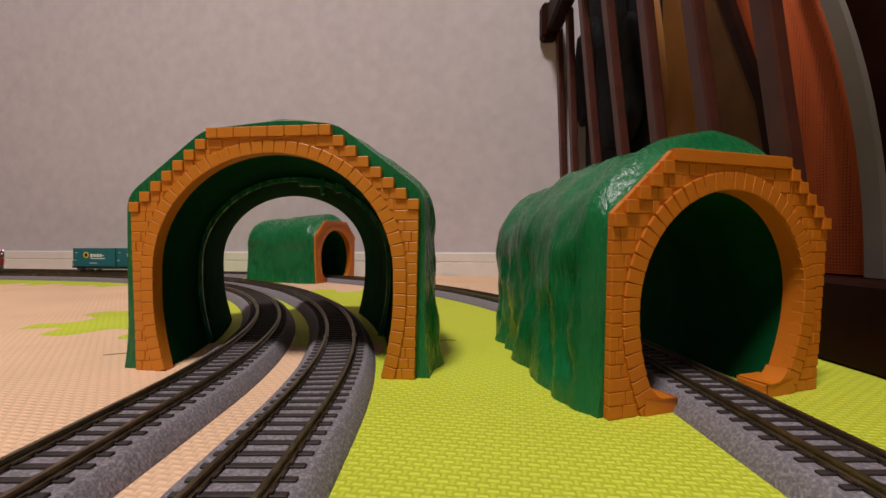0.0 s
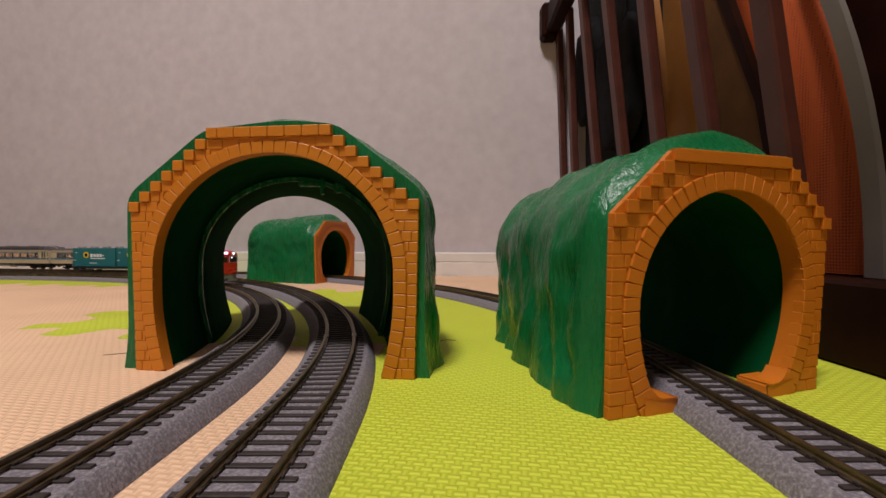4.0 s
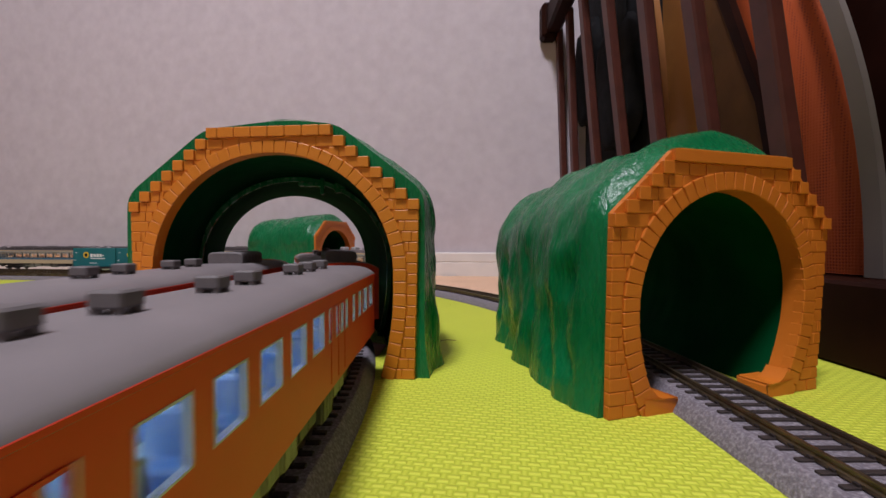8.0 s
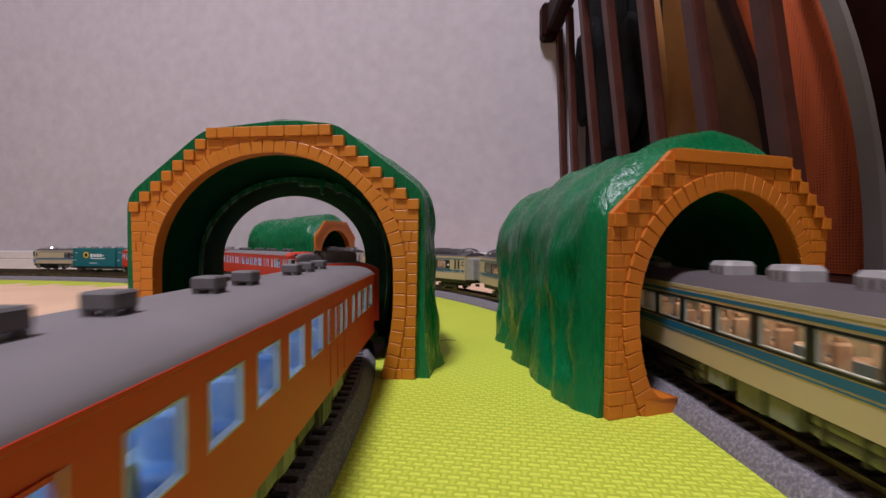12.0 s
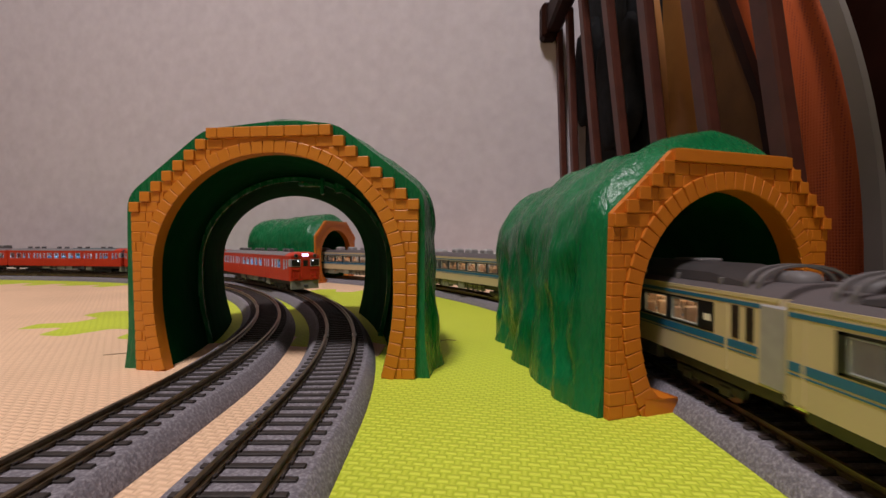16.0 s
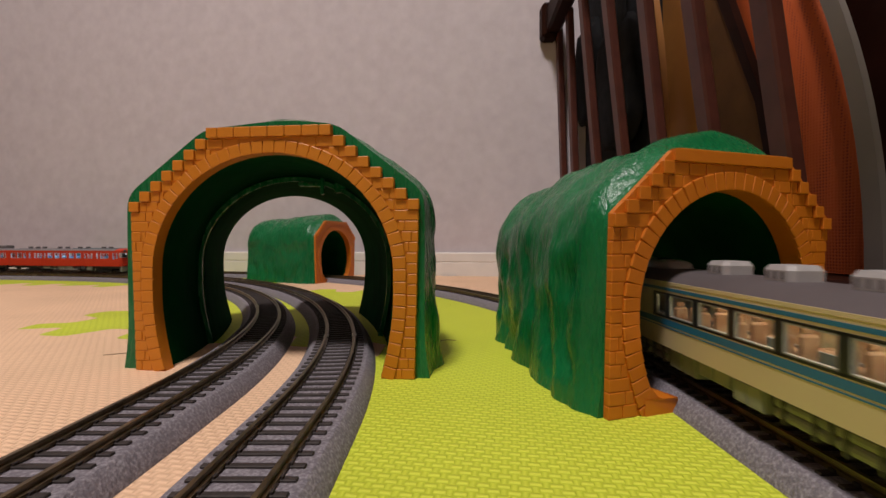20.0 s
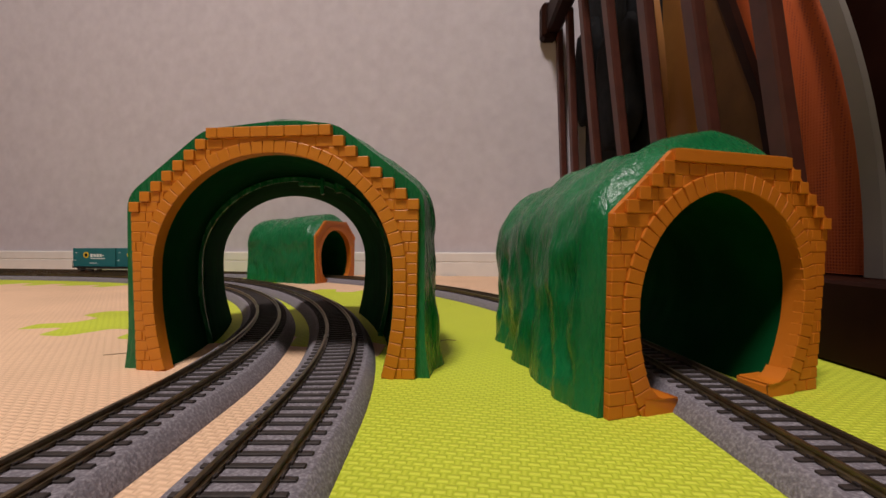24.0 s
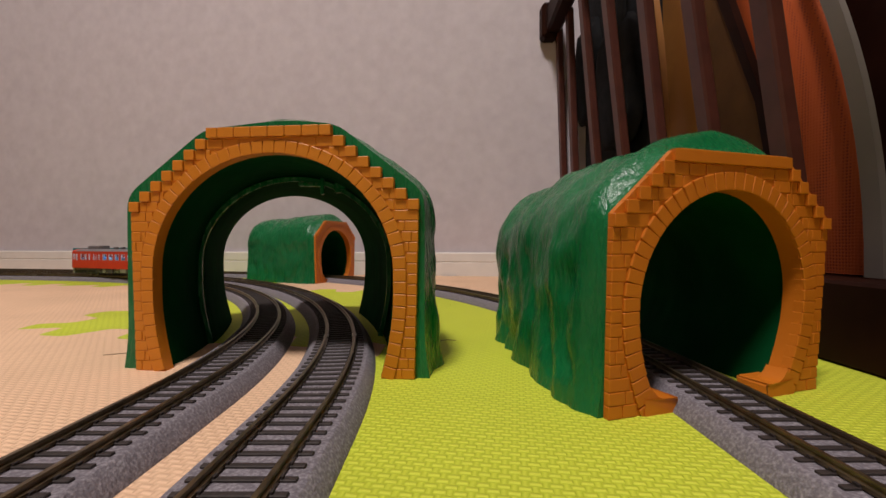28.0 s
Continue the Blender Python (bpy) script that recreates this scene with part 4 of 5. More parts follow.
    # interior: floor, partition, seats and a lamp strip
    part("inner_floor", one(-L + 4, L - 4, -W + 1.4, W - 1.4, 18, 18.8), INNER, t)
    part("lamp_strip", one(-L + 12, L - 14, -2.2, 2.2, 41.4, 41.9), TUBE_WHITE, t, "white interior lamp strip")
    for k in range(13):
        x = -96.6 + 16.1 * k
        bm = bmesh.new()
        for s in (-1, 1):
            bx(bm, x - 1.2, x + 1.2, s * 11 - 5.4, s * 11 + 5.4, 18.6, 31.8, 0.6)
            bx(bm, x - 5.6, x + 5.6, s * 11 - 5.2, s * 11 + 5.2, 18.6, 24.6, 0.6)
        part("seat_pair", bm, SEAT_BLUE, t)
    # ends
    for sgn, cabbed in ((1, cab_front), (-1, cab_rear)):
        x = sgn * (L if cabbed else L + 4.6)
        if cabbed:
            # the nose: rounded corners, a red hood over it, corner windows in silver frames
            part("cab_front", nose_band(sgn, L, W, 3.2, 0.0, L - 4.0, z0, z1 - 0.2), RED, t, "", 30)
            xs = [sgn * (L - 13.2), sgn * (L - 8), sgn * (L - 5), sgn * (L - 2.5), sgn * (L - 0.8), sgn * (L + 0.25)]
            part("cab_hood", loft(roof_rings(W + 0.2, z1, 4.4, xs, 20, [(1, 1), (1, 1.0), (0.995, 0.94), (0.975, 0.78), (0.945, 0.52), (0.90, 0.16)], 4.2)), RED, t, "red front hood of the roof", 50)
            part("front_door", one(min(x, x + sgn * 0.6), max(x, x + sgn * 0.6), -4.6, 4.6, z0 + 1, 39.6, 0.3), RED, t)
            part("door_window", one(min(x, x + sgn * 0.8), max(x, x + sgn * 0.8), -2.8, 2.8, 30, 37.0), BLACK, t)
            for s in (-1, 1):
                ob = part("front_window", nose_panel(sgn, s, L, W, 3.2, 6.0, 20.6, 29.8, 38.4, 0.35), WINDOW_RIM, t, "silver-framed corner window", 30)
                part("front_pane", nose_panel(sgn, s, L, W, 3.2, 6.6, 16.6, 30.4, 37.8, 0.55), BLACK, ob, "", 30)
                bm = bmesh.new()
                cyl(bm, (x + sgn * 0.6, s * 9.2, 36.4), (sgn, 0, 0), 0.9, 0.5, 12)
                part("cab_lamp", bm, HEADLAMP, ob, "small white cab lamp")
                part("corner_pane", nose_panel(sgn, s, L, W, 3.2, 17.0, 20.2, 30.4, 37.8, 0.55), COOLER_GREY, ob, "", 30)
                bm = bmesh.new()
                bx(bm, -0.18, 0.18, -0.3, 0.3, 0, 6.4)
                ob = part("wiper", bm, BLACK, t)
                ob.matrix_basis = pose((x + sgn * 0.9) * MM, s * 9.6 * MM, 28.6 * MM, 24 * s, 0, 0)
                bm = bmesh.new()
                cyl(bm, (x - sgn * 0.6, s * 11.5, 42.4), (sgn, 0, 0), 2.3, 4.0, 20)
                h = part("headlamp_rim", bm, VENT_GREY, t)
                bm = bmesh.new()
                cyl(bm, (x + sgn * 1.2, s * 11.5, 42.4), (sgn, 0, 0), 1.6, 0.8, 16)
                part("headlamp", bm, HEADLAMP if lit else BLACK, h)
                part("step_ledge", one(min(x, x + sgn * 0.9), max(x, x + sgn * 0.9), min(s * 6.5, s * 16.5), max(s * 6.5, s * 16.5), 26.2, 27.2, 0.3), RED, t)
                for yy, zz, r in ((13.4, 22.6, 1.1), (13.8, 19.6, 0.9), (7.6, 20.6, 0.8)):
                    bm = bmesh.new()
                    cyl(bm, (x + sgn * 0.6, s * yy, zz), (sgn, 0, 0), r, 1.8, 12)
                    part("marker_lamp", bm, RED, t)
                for yy in (9.0, 11.2, 13.4):
                    bm = bmesh.new()
                    cyl(bm, (x + sgn * 0.9, s * yy, 16.6), (sgn, 0, 0), 0.9, 2.2, 10)
                    bx(bm, min(x, x + sgn * 1.2), max(x, x + sgn * 1.2), s * yy - 0.9, s * yy + 0.9, 14.6, 16.0, 0.2)
                    part("cable_socket", bm, RED, t)
                bm = bmesh.new()
                cyl(bm, (x + sgn * 0.9, s * 17.2, 24), (0, 0, 1), 0.3, 10, 6)
                part("grab_rail", bm, RED, t)
            part("route_sign", one(min(x - sgn * 2.0, x + sgn * 0.5), max(x - sgn * 2.0, x + sgn * 0.5), -3.9, 3.9, 41.5, 44.7, 0.3), SIGN_LIT, t, "lit violet-white route sign")
            part("skirt", one(min(x - sgn * 4, x - sgn * 0.5), max(x - sgn * 4, x - sgn * 0.5), -W + 2, W - 2, 3.2, z0 + 0.2, 0.5), UNDER_GREY, t)
        else:
            part("end_wall", one(min(x, x - sgn * 1.4), max(x, x - sgn * 1.4), -W, W, z0, z1 + 0.3), RED, t)
            pts = [(-W, z1)] + [(-W + 2 * W * k / 16, z1 + 3.9 * (1 - abs(-1 + k / 8) ** 3.6)) for k in range(17)] + [(W, z1)]
            part("end_gable", prism(pts, "x", min(x - sgn * 0.2, x - sgn * 1.2), max(x - sgn * 0.2, x - sgn * 1.2)), RED, t)
            part("gangway", one(min(x, x + sgn * 2.6), max(x, x + sgn * 2.6), -5.2, 5.2, z0 + 0.5, 37, 0.5), UNDER, t, "dark gangway bellows")
            for s in (-1, 1):
                for zz in (14.5, 20.5, 34.0):
                    bm = bmesh.new()
                    cyl(bm, (x + sgn * 0.8, s * 13.2, zz), (sgn, 0, 0), 1.0, 2.2, 10)
                    bx(bm, min(x, x + sgn * 1.2), max(x, x + sgn * 1.2), s * 13.2 - 1.6, s * 13.2 + 1.6, zz - 2.2, zz - 0.6, 0.2)
                    part("cable_socket", bm, RED, t)
                bm = bmesh.new()
                bx(bm, min(x, x + sgn * 0.8), max(x, x + sgn * 0.8), s * 17.2 - 1.2, s * 17.2 + 1.2, z1 - 4, z1 - 2.4, 0.3)
                part("end_bracket", bm, RED, t)
        coupler(t, x)
    underfloor(t, W, seed, 0.6)
    bogie(t, 80)
    bogie(t, -80)
    return t


EXP_L, EXP_W = 123.5, 18.5


def express_car(label, cab_front, cab_rear, hump, seed):
    """Cream express railcar with blue lines and a dark window band."""
    t = thing("express_railcar", label, "model train car", "cream express railcars on the outer track")
    L, W, z0, z1, a, b = EXP_L, EXP_W, 13.8, 40.8, 26.8, 35.6
    lo = -90 if not cab_rear else -47
    hi = 105 if not cab_front else 47
    cs = [c for c in (-79.9 + 19.65 * k for k in range(11)) if lo < c < hi]
    wide_by = {c: 16.6 for c in cs}
    if cab_front or cab_rear:
        # the window next to the machine room is half as wide
        old = max(cs) if cab_front else min(cs)
        cs = sorted([c for c in cs if c != old] + [old - 4.4 if cab_front else old + 4.4])
        wide_by[old - 4.4 if cab_front else old + 4.4] = 7.8
    wins = [(c, wide_by[c], a, b) for c in cs]
    doors = []
    for sgn, cabbed in ((1, cab_front), (-1, cab_rear)):
        if not cabbed:
            doors += [-106.5, -112.5] if sgn < 0 else []
        else:
            doors += [sgn * (L - 14.0)]
    bm = bmesh.new()
    side_wall(bm, W, -L + (9.4 if cab_rear else 1), L - (9.4 if cab_front else 1), z0, z1, wins)
    part("body", bm, CREAM, t, "cream painted car body")
    for s in (-1, 1):
        bm = bmesh.new()
        x0, x1 = (cs[0] - 16.5 if not cab_rear else cs[0] - 6.5), (cs[-1] + 11.3 if not cab_front else cs[-1] + 6.5)
        ya, yb = s * W - 0.08, s * W + 0.16
        edges = sorted([(c - wide_by[c] / 2, c + wide_by[c] / 2) for c in cs])
        q = x0
        for e0, e1 in edges:
            bx(bm, q, e0, min(ya, yb), max(ya, yb), a - 0.9, b + 0.9)
            q = e1
        bx(bm, q, x1, min(ya, yb), max(ya, yb), a - 0.9, b + 0.9)
        bx(bm, x0, x1, min(ya, yb), max(ya, yb), a - 0.9, a - 0.1)
        bx(bm, x0, x1, min(ya, yb), max(ya, yb), b + 0.1, b + 0.9)
        part("window_band", bm, BLACK, t, "glossy black window band")
        if not cab_rear:
            part("painted_mark", one(cs[0] - 15.2, cs[0] - 11.4, min(s * W, s * (W + 0.22)), max(s * W, s * (W + 0.22)), 29.6, 32.0), CREAM_LIGHT, t, "small pale painted mark")
        for name, u, v, m, near in (("upper_line", 37.4, 38.7, TEAL_LINE, 19), ("blue_band", 22.9, 25.4, TEAL_LINE, 12.0), ("thin_line", 21.8, 22.25, TEAL_LINE, 10.5)):
            f0, f1 = (-L + 1 if not cab_rear else -L + near), (L - 1 if not cab_front else L - near)
            part(name, one(f0, f1, min(s * W, s * (W + 0.14)), max(s * W, s * (W + 0.14)), u, v), m, t)
        for c in cs:
            window(t, c, s, W, a, b, wide_by[c], EXPRESS_RIM)
        for c in doors:
            part("door_window", one(c - 1.6, c + 1.6, min(s * W, s * (W + 0.2)), max(s * W, s * (W + 0.2)), 29 if cab_front or cab_rear else 26.2, 37.0, 0.1), BLACK, t)
        for sgn, cabbed in ((1, cab_front), (-1, cab_rear)):
            if not cabbed:
                for zz in (30.2, 33.6) if sgn < 0 else ():
                    part("side_grille", one(-121.5, -118.0, min(s * W, s * (W + 0.2)), max(s * W, s * (W + 0.2)), zz, zz + 1.6), BLACK, t)
                for x in (102.5, 116.5) if sgn < 0 else (117.5,):
                    part("door_jamb", one(sgn * x - 0.5, sgn * x + 0.5, min(s * W, s * (W + 0.3)), max(s * W, s * (W + 0.3)), 14.6, 37.2), CREAM, t)
            else:
                for k in range(2):
                    part("machine_panel", one(sgn * (68.5 + 17 * k) - 8.3, sgn * (68.5 + 17 * k) + 8.3, min(s * W, s * (W + 0.2)), max(s * W, s * (W + 0.2)), 26.5, 36.3, 0.1), CREAM, t)
    xf, xr = (L - 10 if cab_front else L - 0.5), (-L + 10 if cab_rear else -L + 0.5)
    part("roof", loft(roof_rings(W + 0.1, z1, 4.6, [xr + (xf - xr) * k / 6 for k in range(7)])), ROOF_GREY, t, "grey arched roof", 50)
    part("roof_edge", one(xr, xf, -W - 0.15, W + 0.15, z1 - 0.9, z1 + 0.35), CREAM, t)
    if hump:
        rings = []
        for k in range(13):
            x = -106 + 212 * k / 12
            e = min(1.0, (106 - abs(x)) / 10 + 0.25)
            rings.append([(x, 15.5 * math.cos(math.pi * q / 8), z1 + 2.4 + 6.8 * e * math.sin(math.pi * q / 8) ** 0.7) for q in range(9)])
        part("cooler_hood", loft(rings), ROOF_DARK, t, "long near-black roof cooler hood", 40)
        for k in range(9):
            x = -96 + 24 * k
            for s in (-1, 1):
                part("hood_bracket", one(x - 0.5, x + 0.5, min(s * 14, s * 16.4), max(s * 14, s * 16.4), z1 + 1.5, z1 + 4.6, 0.2), VENT_GREY, t)
        for sgn in (-1, 1):
            for k in range(2):
                bm = bmesh.new()
                ring = []
                R = 15.8
                n = 14
                rows = []
                for q in range(n + 1):
                    an = math.pi * q / n
                    c = Vector((sgn * (107.5 + 4.5 * k), R * math.cos(an), z1 + 1.5 + 8.4 * math.sin(an) ** 0.7))
                    rows.append([(c.x - 0.8, c.y * 0.94, z1 + 1.5 + 8.4 * 0.9 * math.sin(an) ** 0.7), (c.x + 0.8, c.y * 0.94, z1 + 1.5 + 8.4 * 0.9 * math.sin(an) ** 0.7), (c.x + 0.8, c.y, c.z), (c.x - 0.8, c.y, c.z)])
                part("hood_arc", loft(rows), VENT_GREY, t, "pale grey end hoop")
        for k in range(3):
            part("hood_cap", one(-70 + 55 * k, -52 + 55 * k, -5, 5, z1 + 8.6, z1 + 10.2, 0.5), VENT_GREY, t)
    else:
        for k in range(4):
            x = (-74 if not cab_rear else -25) + 30.4 * k
            bm = bmesh.new()
            rings = []
            for zz, f in ((z1 + 3.0, 1.0), (z1 + 8.0, 1.0), (z1 + 9.6, 0.82)):
                rings.append([(x - 6.5 * f, -6 * f * 0.7, zz), (x - 4.5 * f, -6 * f, zz), (x + 4.5 * f, -6 * f, zz), (x + 6.5 * f, -6 * f * 0.7, zz), (x + 6.5 * f, 6 * f * 0.7, zz), (x + 4.5 * f, 6 * f, zz), (x - 4.5 * f, 6 * f, zz), (x - 6.5 * f, 6 * f * 0.7, zz)])
            cooler = part("roof_cooler", loft(rings), COOLER_GREY, t, "pale grey roof cooler")
            for g in (-2, 0, 2):
                part("cooler_slat", one(x + g * 1.5 - 0.5, x + g * 1.5 + 0.5, -6.25, 6.25, z1 + 5.2, z1 + 7.6), VENT_GREY, cooler)
        for sgn, cabbed in ((1, cab_front), (-1, cab_rear)):
            if cabbed:
                part("exhaust_hood", lump(13, 8, 4.2, (sgn * 62, 0, z1 + 4.4), 0.0, 0, 8, 0.7), COOLER_GREY, t, "", 60)
                bm = bmesh.new()
                cyl(bm, (sgn * 92, 0, z1 + 6.2), (0, 0, 1), 11.0, 5.0, 32, 8.4)
                part("exhaust_fan", bm, SILVER, t, "round silver roof fan", 40)
    part("inner_floor", one(-L + 3, L - 3, -W + 1.4, W - 1.4, 17, 17.8), INNER, t)
    part("lamp_strip", one(cs[0], cs[-1], -2.6, 2.6, 39.0, 39.4), TUBE_WARM, t, "warm interior lamp strip")
    part("aisle_wall", one(cs[0] - 6, cs[-1] + 6, -0.4, 0.4, 17.8, 25), INNER, t)
    for c in cs:
        bm = bmesh.new()
        for s in (-1, 1):
            for y in (5.6, 12.6):
                bx(bm, c - 5.4, c - 3.6, s * y - 2.9, s * y + 2.9, 20, 30.6, 0.8)
                bx(bm, c - 4.8, c - 3.2, s * y - 1.7, s * y + 1.7, 30.6, 32.6, 0.5)
                bx(bm, c - 3.8, c + 2.6, s * y - 2.9, s * y + 2.9, 21, 25.0, 0.8)
            bx(bm, c - 3.6, c + 1.8, s * 9.1 - 0.5, s * 9.1 + 0.5, 25.0, 27.8, 0.2)
        part("seat_pair", bm, SEAT_TAN, t)
    for sgn, cabbed in ((1, cab_front), (-1, cab_rear)):
        x = sgn * L
        if not cabbed:
            part("end_wall", one(min(x, x - sgn * 1.4), max(x, x - sgn * 1.4), -W, W, z0, z1 + 0.3), CREAM, t)
            pts = [(-W, z1)] + [(-W + 2 * W * k / 16, z1 + 4.3 * (1 - abs(-1 + k / 8) ** 3.6)) for k in range(17)] + [(W, z1)]
            part("end_gable", prism(pts, "x", min(x - sgn * 0.2, x - sgn * 1.2), max(x - sgn * 0.2, x - sgn * 1.2)), ROOF_GREY, t)
            part("gangway", one(min(x, x + sgn * 13.0), max(x, x + sgn * 13.0), -16.4, 16.4, z0 + 0.5, 39.0, 0.6), COOLER_GREY, t, "grey rubber gangway")
            part("end_hood", lump(6, 5, 3.5, (sgn * (L - 9), 4, z1 + 4.5), 0.0, 0, 8, 0.7), VENT_GREY, t, "", 60)
        else:
            R = 9.0
            part("cab_front", nose_band(sgn, L, W, R, 0.0, L - 10.0, z0, z1 - 0.2), CREAM, t, "", 30)
            xs = [sgn * (L - q) for q in (10.2, 8.4, 6.6, 4.8, 3.2, 1.8, 0.8, 0.1)]
            part("cab_hood", loft(roof_rings(W + 0.05, z1, 4.6, xs, 20, [(1, 1), (0.99, 1.0), (0.955, 0.97), (0.90, 0.93), (0.83, 0.88), (0.74, 0.80), (0.62, 0.7), (0.45, 0.6)])), CREAM_LIGHT, t, "pale front part of the roof", 50)
            # blue visor carrying the headlamps
            rings = []
            for q, g in ((0.0, 0.86), (0.5, 1.0), (2.6, 1.0), (3.4, 0.84)):
                rings.append([(sgn * (L - 8.0 + 9.0 * g * max(0.0, math.cos(v)) ** 0.8), 16.2 * g * math.sin(v), z1 - 0.4 + q) for v in [math.pi / 2 * (k / 10 - 1) for k in range(21)]])
            part("visor", loft(rings), BLUE, t, "blue visor over the windscreen", 40)
            part("windscreen_band", nose_band(sgn, L, W, R, 0.3, L - 9.6, 29.4, 39.4), BLUE, t, "blue windscreen surround", 30)
            part("lower_band", nose_band(sgn, L, W, R, 0.22, L - 9.1, 16.0, 22.2), BLUE, t, "blue lower band", 30)
            for s in (-1, 1):
                part("windscreen", nose_panel(sgn, s, L, W, R, 5.4, 18.2, 31.0, 38.6, 0.55, 0.4, 16), BLACK, t, "dark curved windscreen", 30)
                part("cab_side_pane", nose_panel(sgn, s, L, W, R, 19.2, 23.4, 31.0, 38.6, 0.55), BLACK, t, "", 30)
                pts = [(sgn * (L - 9.0), 16.0), (sgn * (L - 9.0), 22.2), (sgn * (L - 12.5), 22.6), (sgn * (L - 10.2), 16.0)]
                part("blue_wedge", prism(pts, "y", min(s * W, s * (W + 0.2)), max(s * W, s * (W + 0.2))), BLUE, t)
                part("front_panel", nose_panel(sgn, s, L, W, R, 5.4, 11.2, 23.4, 28.6, 0.45), CREAM, t, "", 30)
                bm = bmesh.new()
                cyl(bm, (x - sgn * 1.6, s * 12.0, z1 + 0.9), (sgn, 0, 0), 2.1, 3.0, 18)
                h = part("headlamp_rim", bm, SILVER, t, "chrome headlamp", 40)
                bm = bmesh.new()
                cyl(bm, (x + sgn * 0.1, s * 12.0, z1 + 0.9), (sgn, 0, 0), 1.5, 0.5, 16)
                part("headlamp", bm, GLASS, h)
                part("headlamp_bracket", one(min(x - sgn * 5, x - sgn * 0.8), max(x - sgn * 5, x - sgn * 0.8), min(s * 10.2, s * 13.8), max(s * 10.6, s * 15.2), z1 - 1.6, z1 - 0.7, 0.3), SILVER, t)
                box = part("tail_lamp_box", one(min(x - sgn * 2, x + sgn * 1.0), max(x - sgn * 2, x + sgn * 1.0), s * 9.6 - 2.6, s * 9.6 + 2.6, 16.6, 21.6, 0.5), BLUE, t)
                bm = bmesh.new()
                cyl(bm, (x + sgn * 1.0, s * 9.6, 19.2), (sgn, 0, 0), 1.3, 1.0, 14)
                part("tail_lamp", bm, TEAL_LINE, box)
                part("door_post", one(min(x - sgn * 0.5, x + sgn * 1.1), max(x - sgn * 0.5, x + sgn * 1.1), min(s * 3.9, s * 4.9), max(s * 3.9, s * 4.9), z0 + 0.4, 39.8, 0.25), COOLER_GREY, t)
                for yy, zz in ((14.6, 25.0), (14.4, 29.0)):
                    bm = bmesh.new()
                    cyl(bm, (x - sgn * 2.6, s * yy, zz), (sgn, 0, 0), 0.5, 3.0, 8)
                    part("hand_grip", bm, CREAM_LIGHT, t)
                bm = bmesh.new()
                cyl(bm, (x - sgn * 1.4, s * 8.0, 8.6), (0, 0, 1), 0.7, 4.2, 10)
                cyl(bm, (x - sgn * 1.0, s * 8.0, 6.6), (sgn, 0, 0), 0.9, 1.6, 10)
                part("air_hose", bm, BLACK, t)
            part("front_door", one(min(x - sgn * 0.5, x + sgn * 0.4), max(x - sgn * 0.5, x + sgn * 0.4), -3.9, 3.9, z0 + 0.5, 39.6, 0.2), CREAM, t, "cream front gangway door")
            frame_ob = part("door_window_frame", one(min(x, x + sgn * 0.7), max(x, x + sgn * 0.7), -3.3, 3.3, 29.6, 38.4, 0.3), BLUE, t)
            part("door_pane", one(min(x, x + sgn * 0.95), max(x, x + sgn * 0.95), -2.2, 2.2, 30.6, 37.6), BLACK, frame_ob)
            part("train_sign", one(min(x, x + sgn * 0.9), max(x, x + sgn * 0.9), -2.9, 2.9, 21.6, 27.4, 0.3), SIGN_GREEN, t, "lit green-white train sign")
            part("door_panel", one(min(x, x + sgn * 0.8), max(x, x + sgn * 0.8), -2.7, 2.7, 15.2, 20.4, 0.2), CREAM_LIGHT, t)
            part("door_sill", one(min(x, x + sgn * 1.6), max(x, x + sgn * 1.6), -5.2, 5.2, z0 - 0.8, z0 + 0.5, 0.3), COOLER_GREY, t)
            for s in (-1, 1):
                # snow plough in two rounded halves
                rings = []
                for zz, pull in ((z0 + 0.1, 0.0), (8.0, 0.8), (3.4, 2.2)):
                    ring = []
                    for k in range(9):
                        px, py, _ = nose_path(6.0 + (W + 2.0) * k / 8, L - 1.2 - pull, W - 1.6 - pull * 0.5, 10.5)
                        ring.append((sgn * px, s * py, zz))
                    for k in range(8, -1, -1):
                        px, py, _ = nose_path(6.0 + (W + 2.0) * k / 8, L - 2.4 - pull, W - 2.8 - pull * 0.5, 9.5)
                        ring.append((sgn * px, s * py, zz))
                    rings.append(ring)
                part("snow_plough", loft(rings), UNDER_GREY, t, "grey snow-plough skirt", 30)
            part("coupler_shroud", one(min(x - sgn * 6, x + sgn * 2.4), max(x - sgn * 6, x + sgn * 2.4), -3.0, 3.0, 4.6, 10.6, 0.6), BLACK, t)
        coupler(t, x)
    underfloor(t, W, seed, 0.8)
    bogie(t, 84)
    bogie(t, -84)
    return t


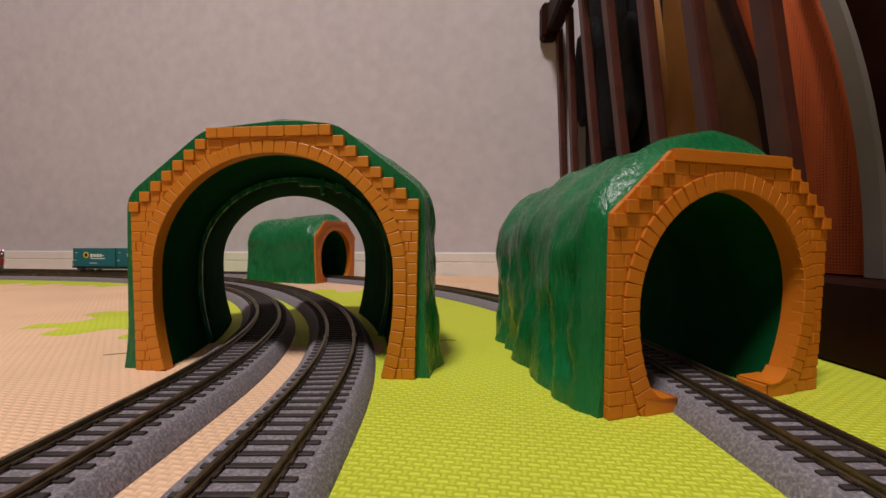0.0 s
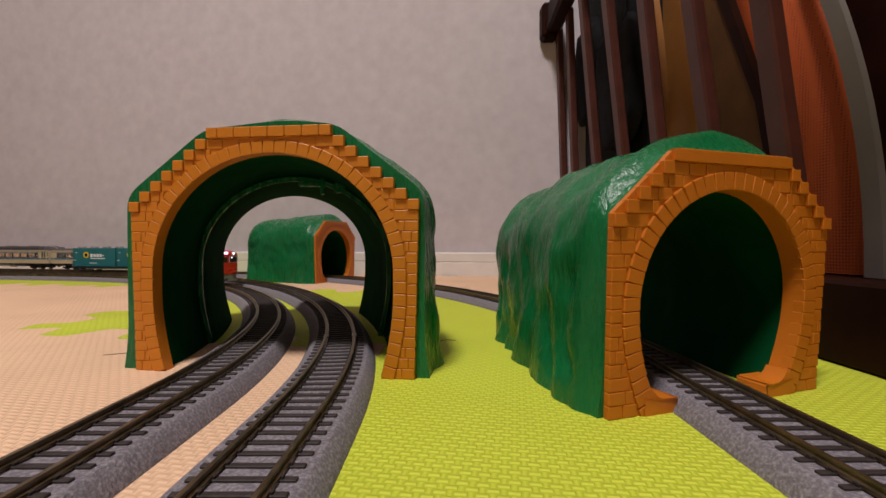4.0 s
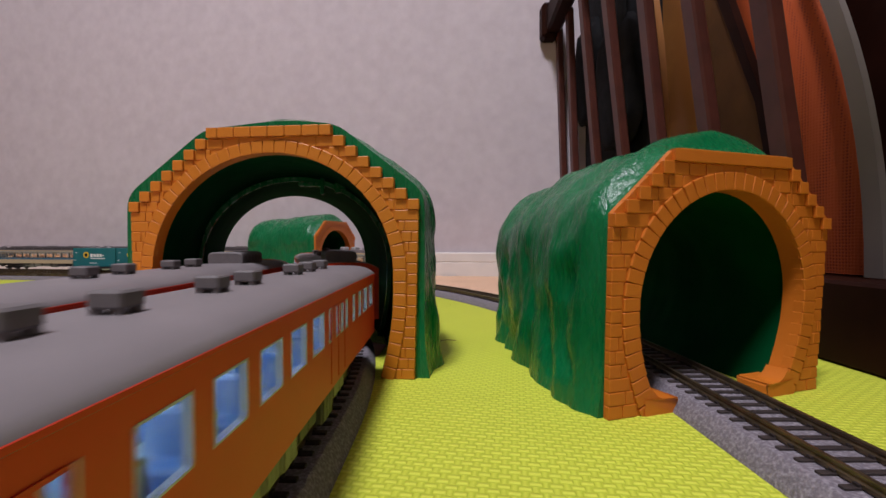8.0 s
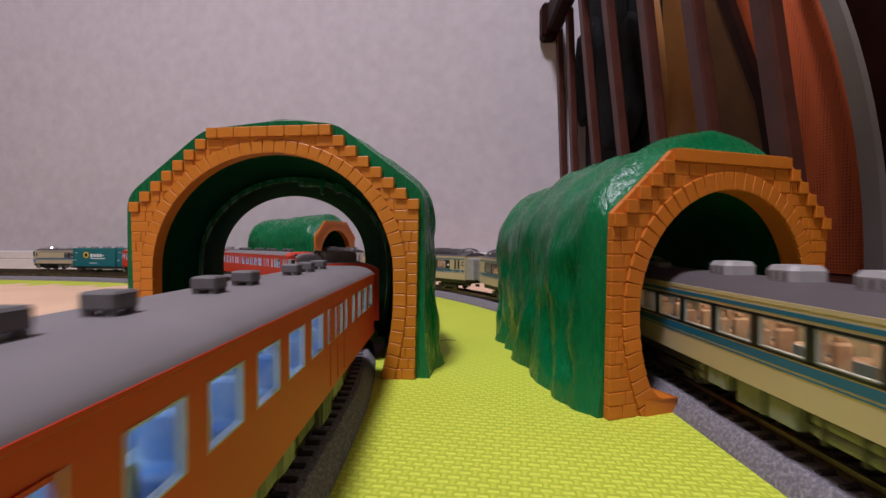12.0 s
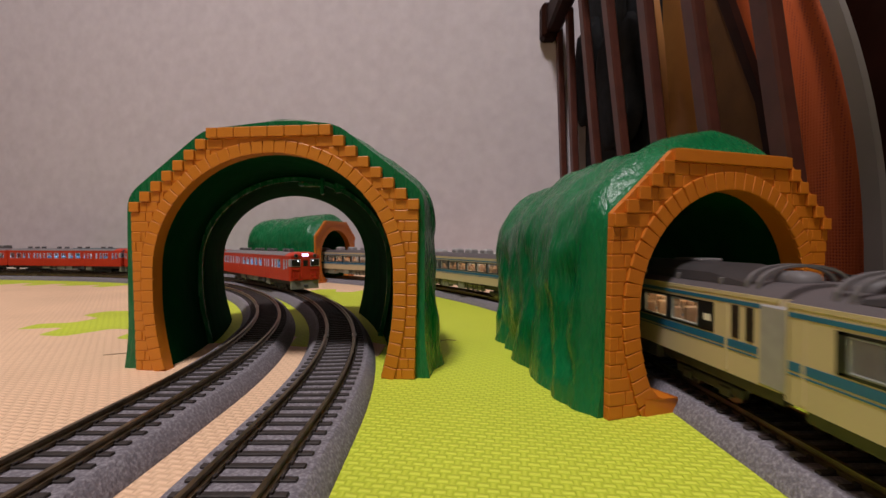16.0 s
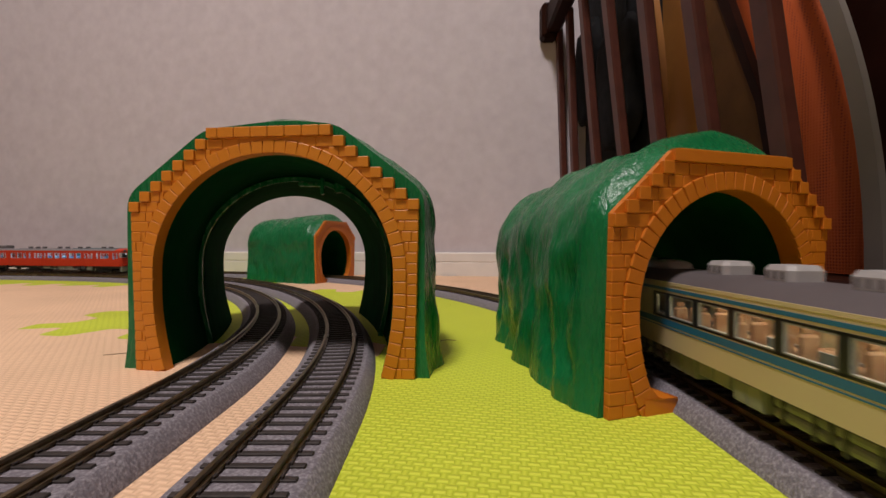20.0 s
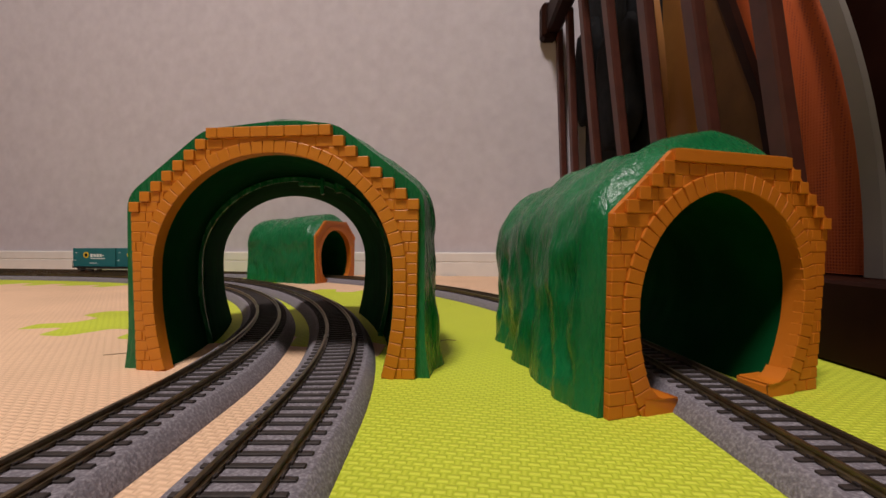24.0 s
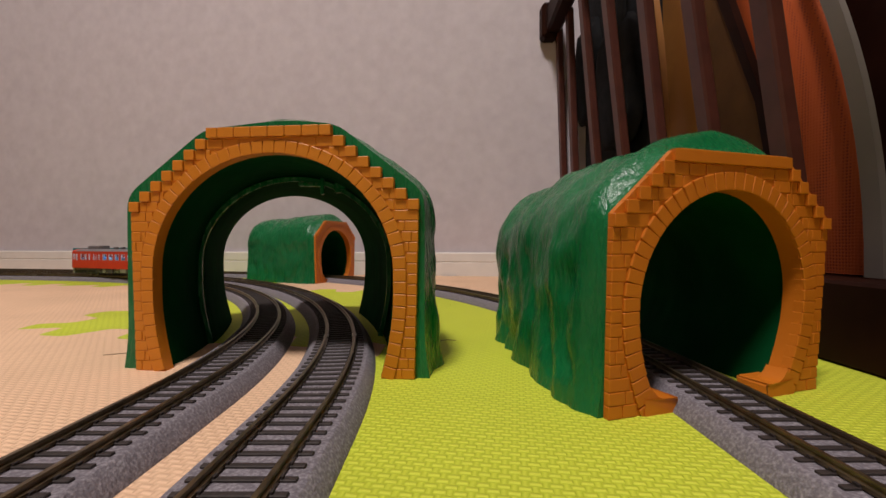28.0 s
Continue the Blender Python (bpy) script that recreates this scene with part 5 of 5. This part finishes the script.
def container(label):
    t = thing("freight_container", label, "freight container", "teal containers on the wagon")
    part("body", one(-46.5, 46.5, -15.5, 15.5, 0, 36.5, 0.5), TEAL, t)
    for s in (-1, 1):
        for k in range(2):
            part("edge_post", one(-46.8 if k == 0 else 44.6, -44.6 if k == 0 else 46.8, min(s * 14, s * 15.9), max(s * 14, s * 15.9), 0, 36.8), TEAL, t)
        bm = bmesh.new()
        cyl(bm, (-18, s * 15.5, 23), (0, 1, 0), 6.2, 0.5, 24)
        d = part("round_mark", bm, YELLOW, t, "yellow round mark")
        bm = bmesh.new()
        cyl(bm, (-18, s * 15.7, 23), (0, 1, 0), 3.4, 0.5, 18)
        part("mark_shape", bm, BLACK, d)
        bm = bmesh.new()
        for x, w, h in ((-6, 5, 7), (1, 5, 6), (7.5, 5, 6.5), (14, 5, 6), (20, 4, 2)):
            bx(bm, x - w / 2, x + w / 2, s * 15.5 - 0.25, s * 15.5 + 0.25, 22 - h / 2, 22 + h / 2)
        bx(bm, -8, 24, s * 15.5 - 0.25, s * 15.5 + 0.25, 15.2, 16.8)
        bx(bm, -10, 6, s * 15.5 - 0.25, s * 15.5 + 0.25, 6.2, 7.6)
        for x in (-44, -41):
            bx(bm, x - 0.8, x + 3.6, s * 15.5 - 0.25, s * 15.5 + 0.25, 12 + (x + 44) * 5, 13 + (x + 44) * 5)
        part("printing", bm, CONTAINER_WHITE, t, "white printed bars")
    return t


def flat_wagon(label):
    t = thing("container_wagon", label, "freight wagon")
    part("deck", one(-100, 100, -14, 14, 7.5, 10.3, 0.4), UNDER, t)
    part("sill", one(-70, 70, -13, 13, 4.8, 7.5, 0.4), UNDER_GREY, t)
    for s in (-1, 1):
        bm = bmesh.new()
        cyl(bm, (s * 101, -12, 15), (0, 0, 1), 0.5, 11, 6)
        cyl(bm, (s * 101, 12, 15), (0, 0, 1), 0.5, 11, 6)
        bx(bm, s * 101 - 0.5, s * 101 + 0.5, -12, 12, 19.6, 20.6)
        part("end_rail", bm, UNDER_GREY, t)
    bogie(t, 72)
    bogie(t, -72)
    coupler(t, 100)
    coupler(t, -100)
    return t


def on_way(way, s, reach=84.0, lift=RAIL_TOP):
    """The pose of a car whose bogies stand on the way round s."""
    ax, ay, _ = way.at(s - reach)
    b_x, b_y, _ = way.at(s + reach)
    return pose((ax + b_x) / 2 * MM, (ay + b_y) / 2 * MM, lift * MM, 0, 0, math.degrees(math.atan2(b_y - ay, b_x - ax)))


red_a = red_car("vermilion diesel railcar with a cab and a large grey roof box", True, False, -98, 1)
red_b = red_car("vermilion diesel railcar with a cab and small roof vents", False, True, 0, 2)
red_c = copy_thing(red_a, red_a.matrix_basis)
red_d = copy_thing(red_b, red_b.matrix_basis)
red_s = red_car("single vermilion diesel railcar with a cab at each end", True, True, 80, 3, True)
exp_1 = express_car("cream and blue express railcar with a lit front sign", False, True, False, 4)
exp_2 = express_car("cream express railcar with a long dark roof hood", False, False, True, 5)
exp_3 = copy_thing(exp_2, exp_2.matrix_basis)
exp_4 = copy_thing(exp_2, exp_2.matrix_basis)
exp_5 = express_car("cream and blue express railcar with roof coolers and a rear cab", True, False, False, 6)
exp_6 = copy_thing(exp_5, exp_5.matrix_basis)

# the container wagon stands still on the siding
WAGON_S = 144.0
wagon = flat_wagon("black flat container wagon standing on the siding")
wagon.matrix_world = on_way(SIDING, WAGON_S, 70)
for off in (-48, 48):
    c = container("teal freight container with a yellow round mark")
    c.matrix_world = on_way(SIDING, WAGON_S + off, 20, RAIL_TOP + 10.3) @ pose(0, 0, 0, 0, 0, 180)

# ---- what moves, when ----
PITCH_M, PITCH_R = 264.5, 254.5


def spread(q):
    """The way along an oval for a run of q: the bend is drawn a tenth wider than the straights."""
    return q if q < 0 else q * 1.1 if q < 682 else q + 68


def spread_outer(q):
    """The same along the outer oval, whose bend begins more gently."""
    return float(np.interp(q, (-9000, 100, 682, 9000), (-9000, 100, 750, 9068)))


def hurry(s):
    """The single railcar runs a little faster along the back straight."""
    return s + 0.12 * max(0.0, min(s - 868, 1518 - s))


def run(car, way, s_at, reach=84.0, step=0.4):
    rows = []
    n = int(28 / step)
    for i in range(n + 1):
        t = 28.0 * i / n
        rows.append((t, on_way(way, s_at(t), reach)))
    walk(car, rows)


def motions():
    # the single railcar comes towards the camera on the inner oval, once round in 25 s
    lap = WAY_L.length - 68
    run(red_s, WAY_L, lambda t: hurry(spread((733 + 125 - lap / 25.0 * (t - 1.8) + 1500) % lap - 1500)), 106.0)
    # four red railcars leave the camera on the middle oval
    for k, car in enumerate((red_d, red_c, red_b, red_a)):
        run(car, WAY_M, lambda t, k=k: spread(-68.5 + 131 + PITCH_M * k - (0, 0, 3.5, 0)[k] + 131 * (t - 13.0)), 106.0)
    # the express comes towards the camera on the outer oval
    for k, car in enumerate((exp_1, exp_2, exp_3, exp_4, exp_5, exp_6)):
        run(car, WAY_R, lambda t, k=k: spread_outer(58 + PITCH_R * k - (3, 6, 5, 5, 4, -2)[k] - 153.5 * (t - 11.0)))


motions()
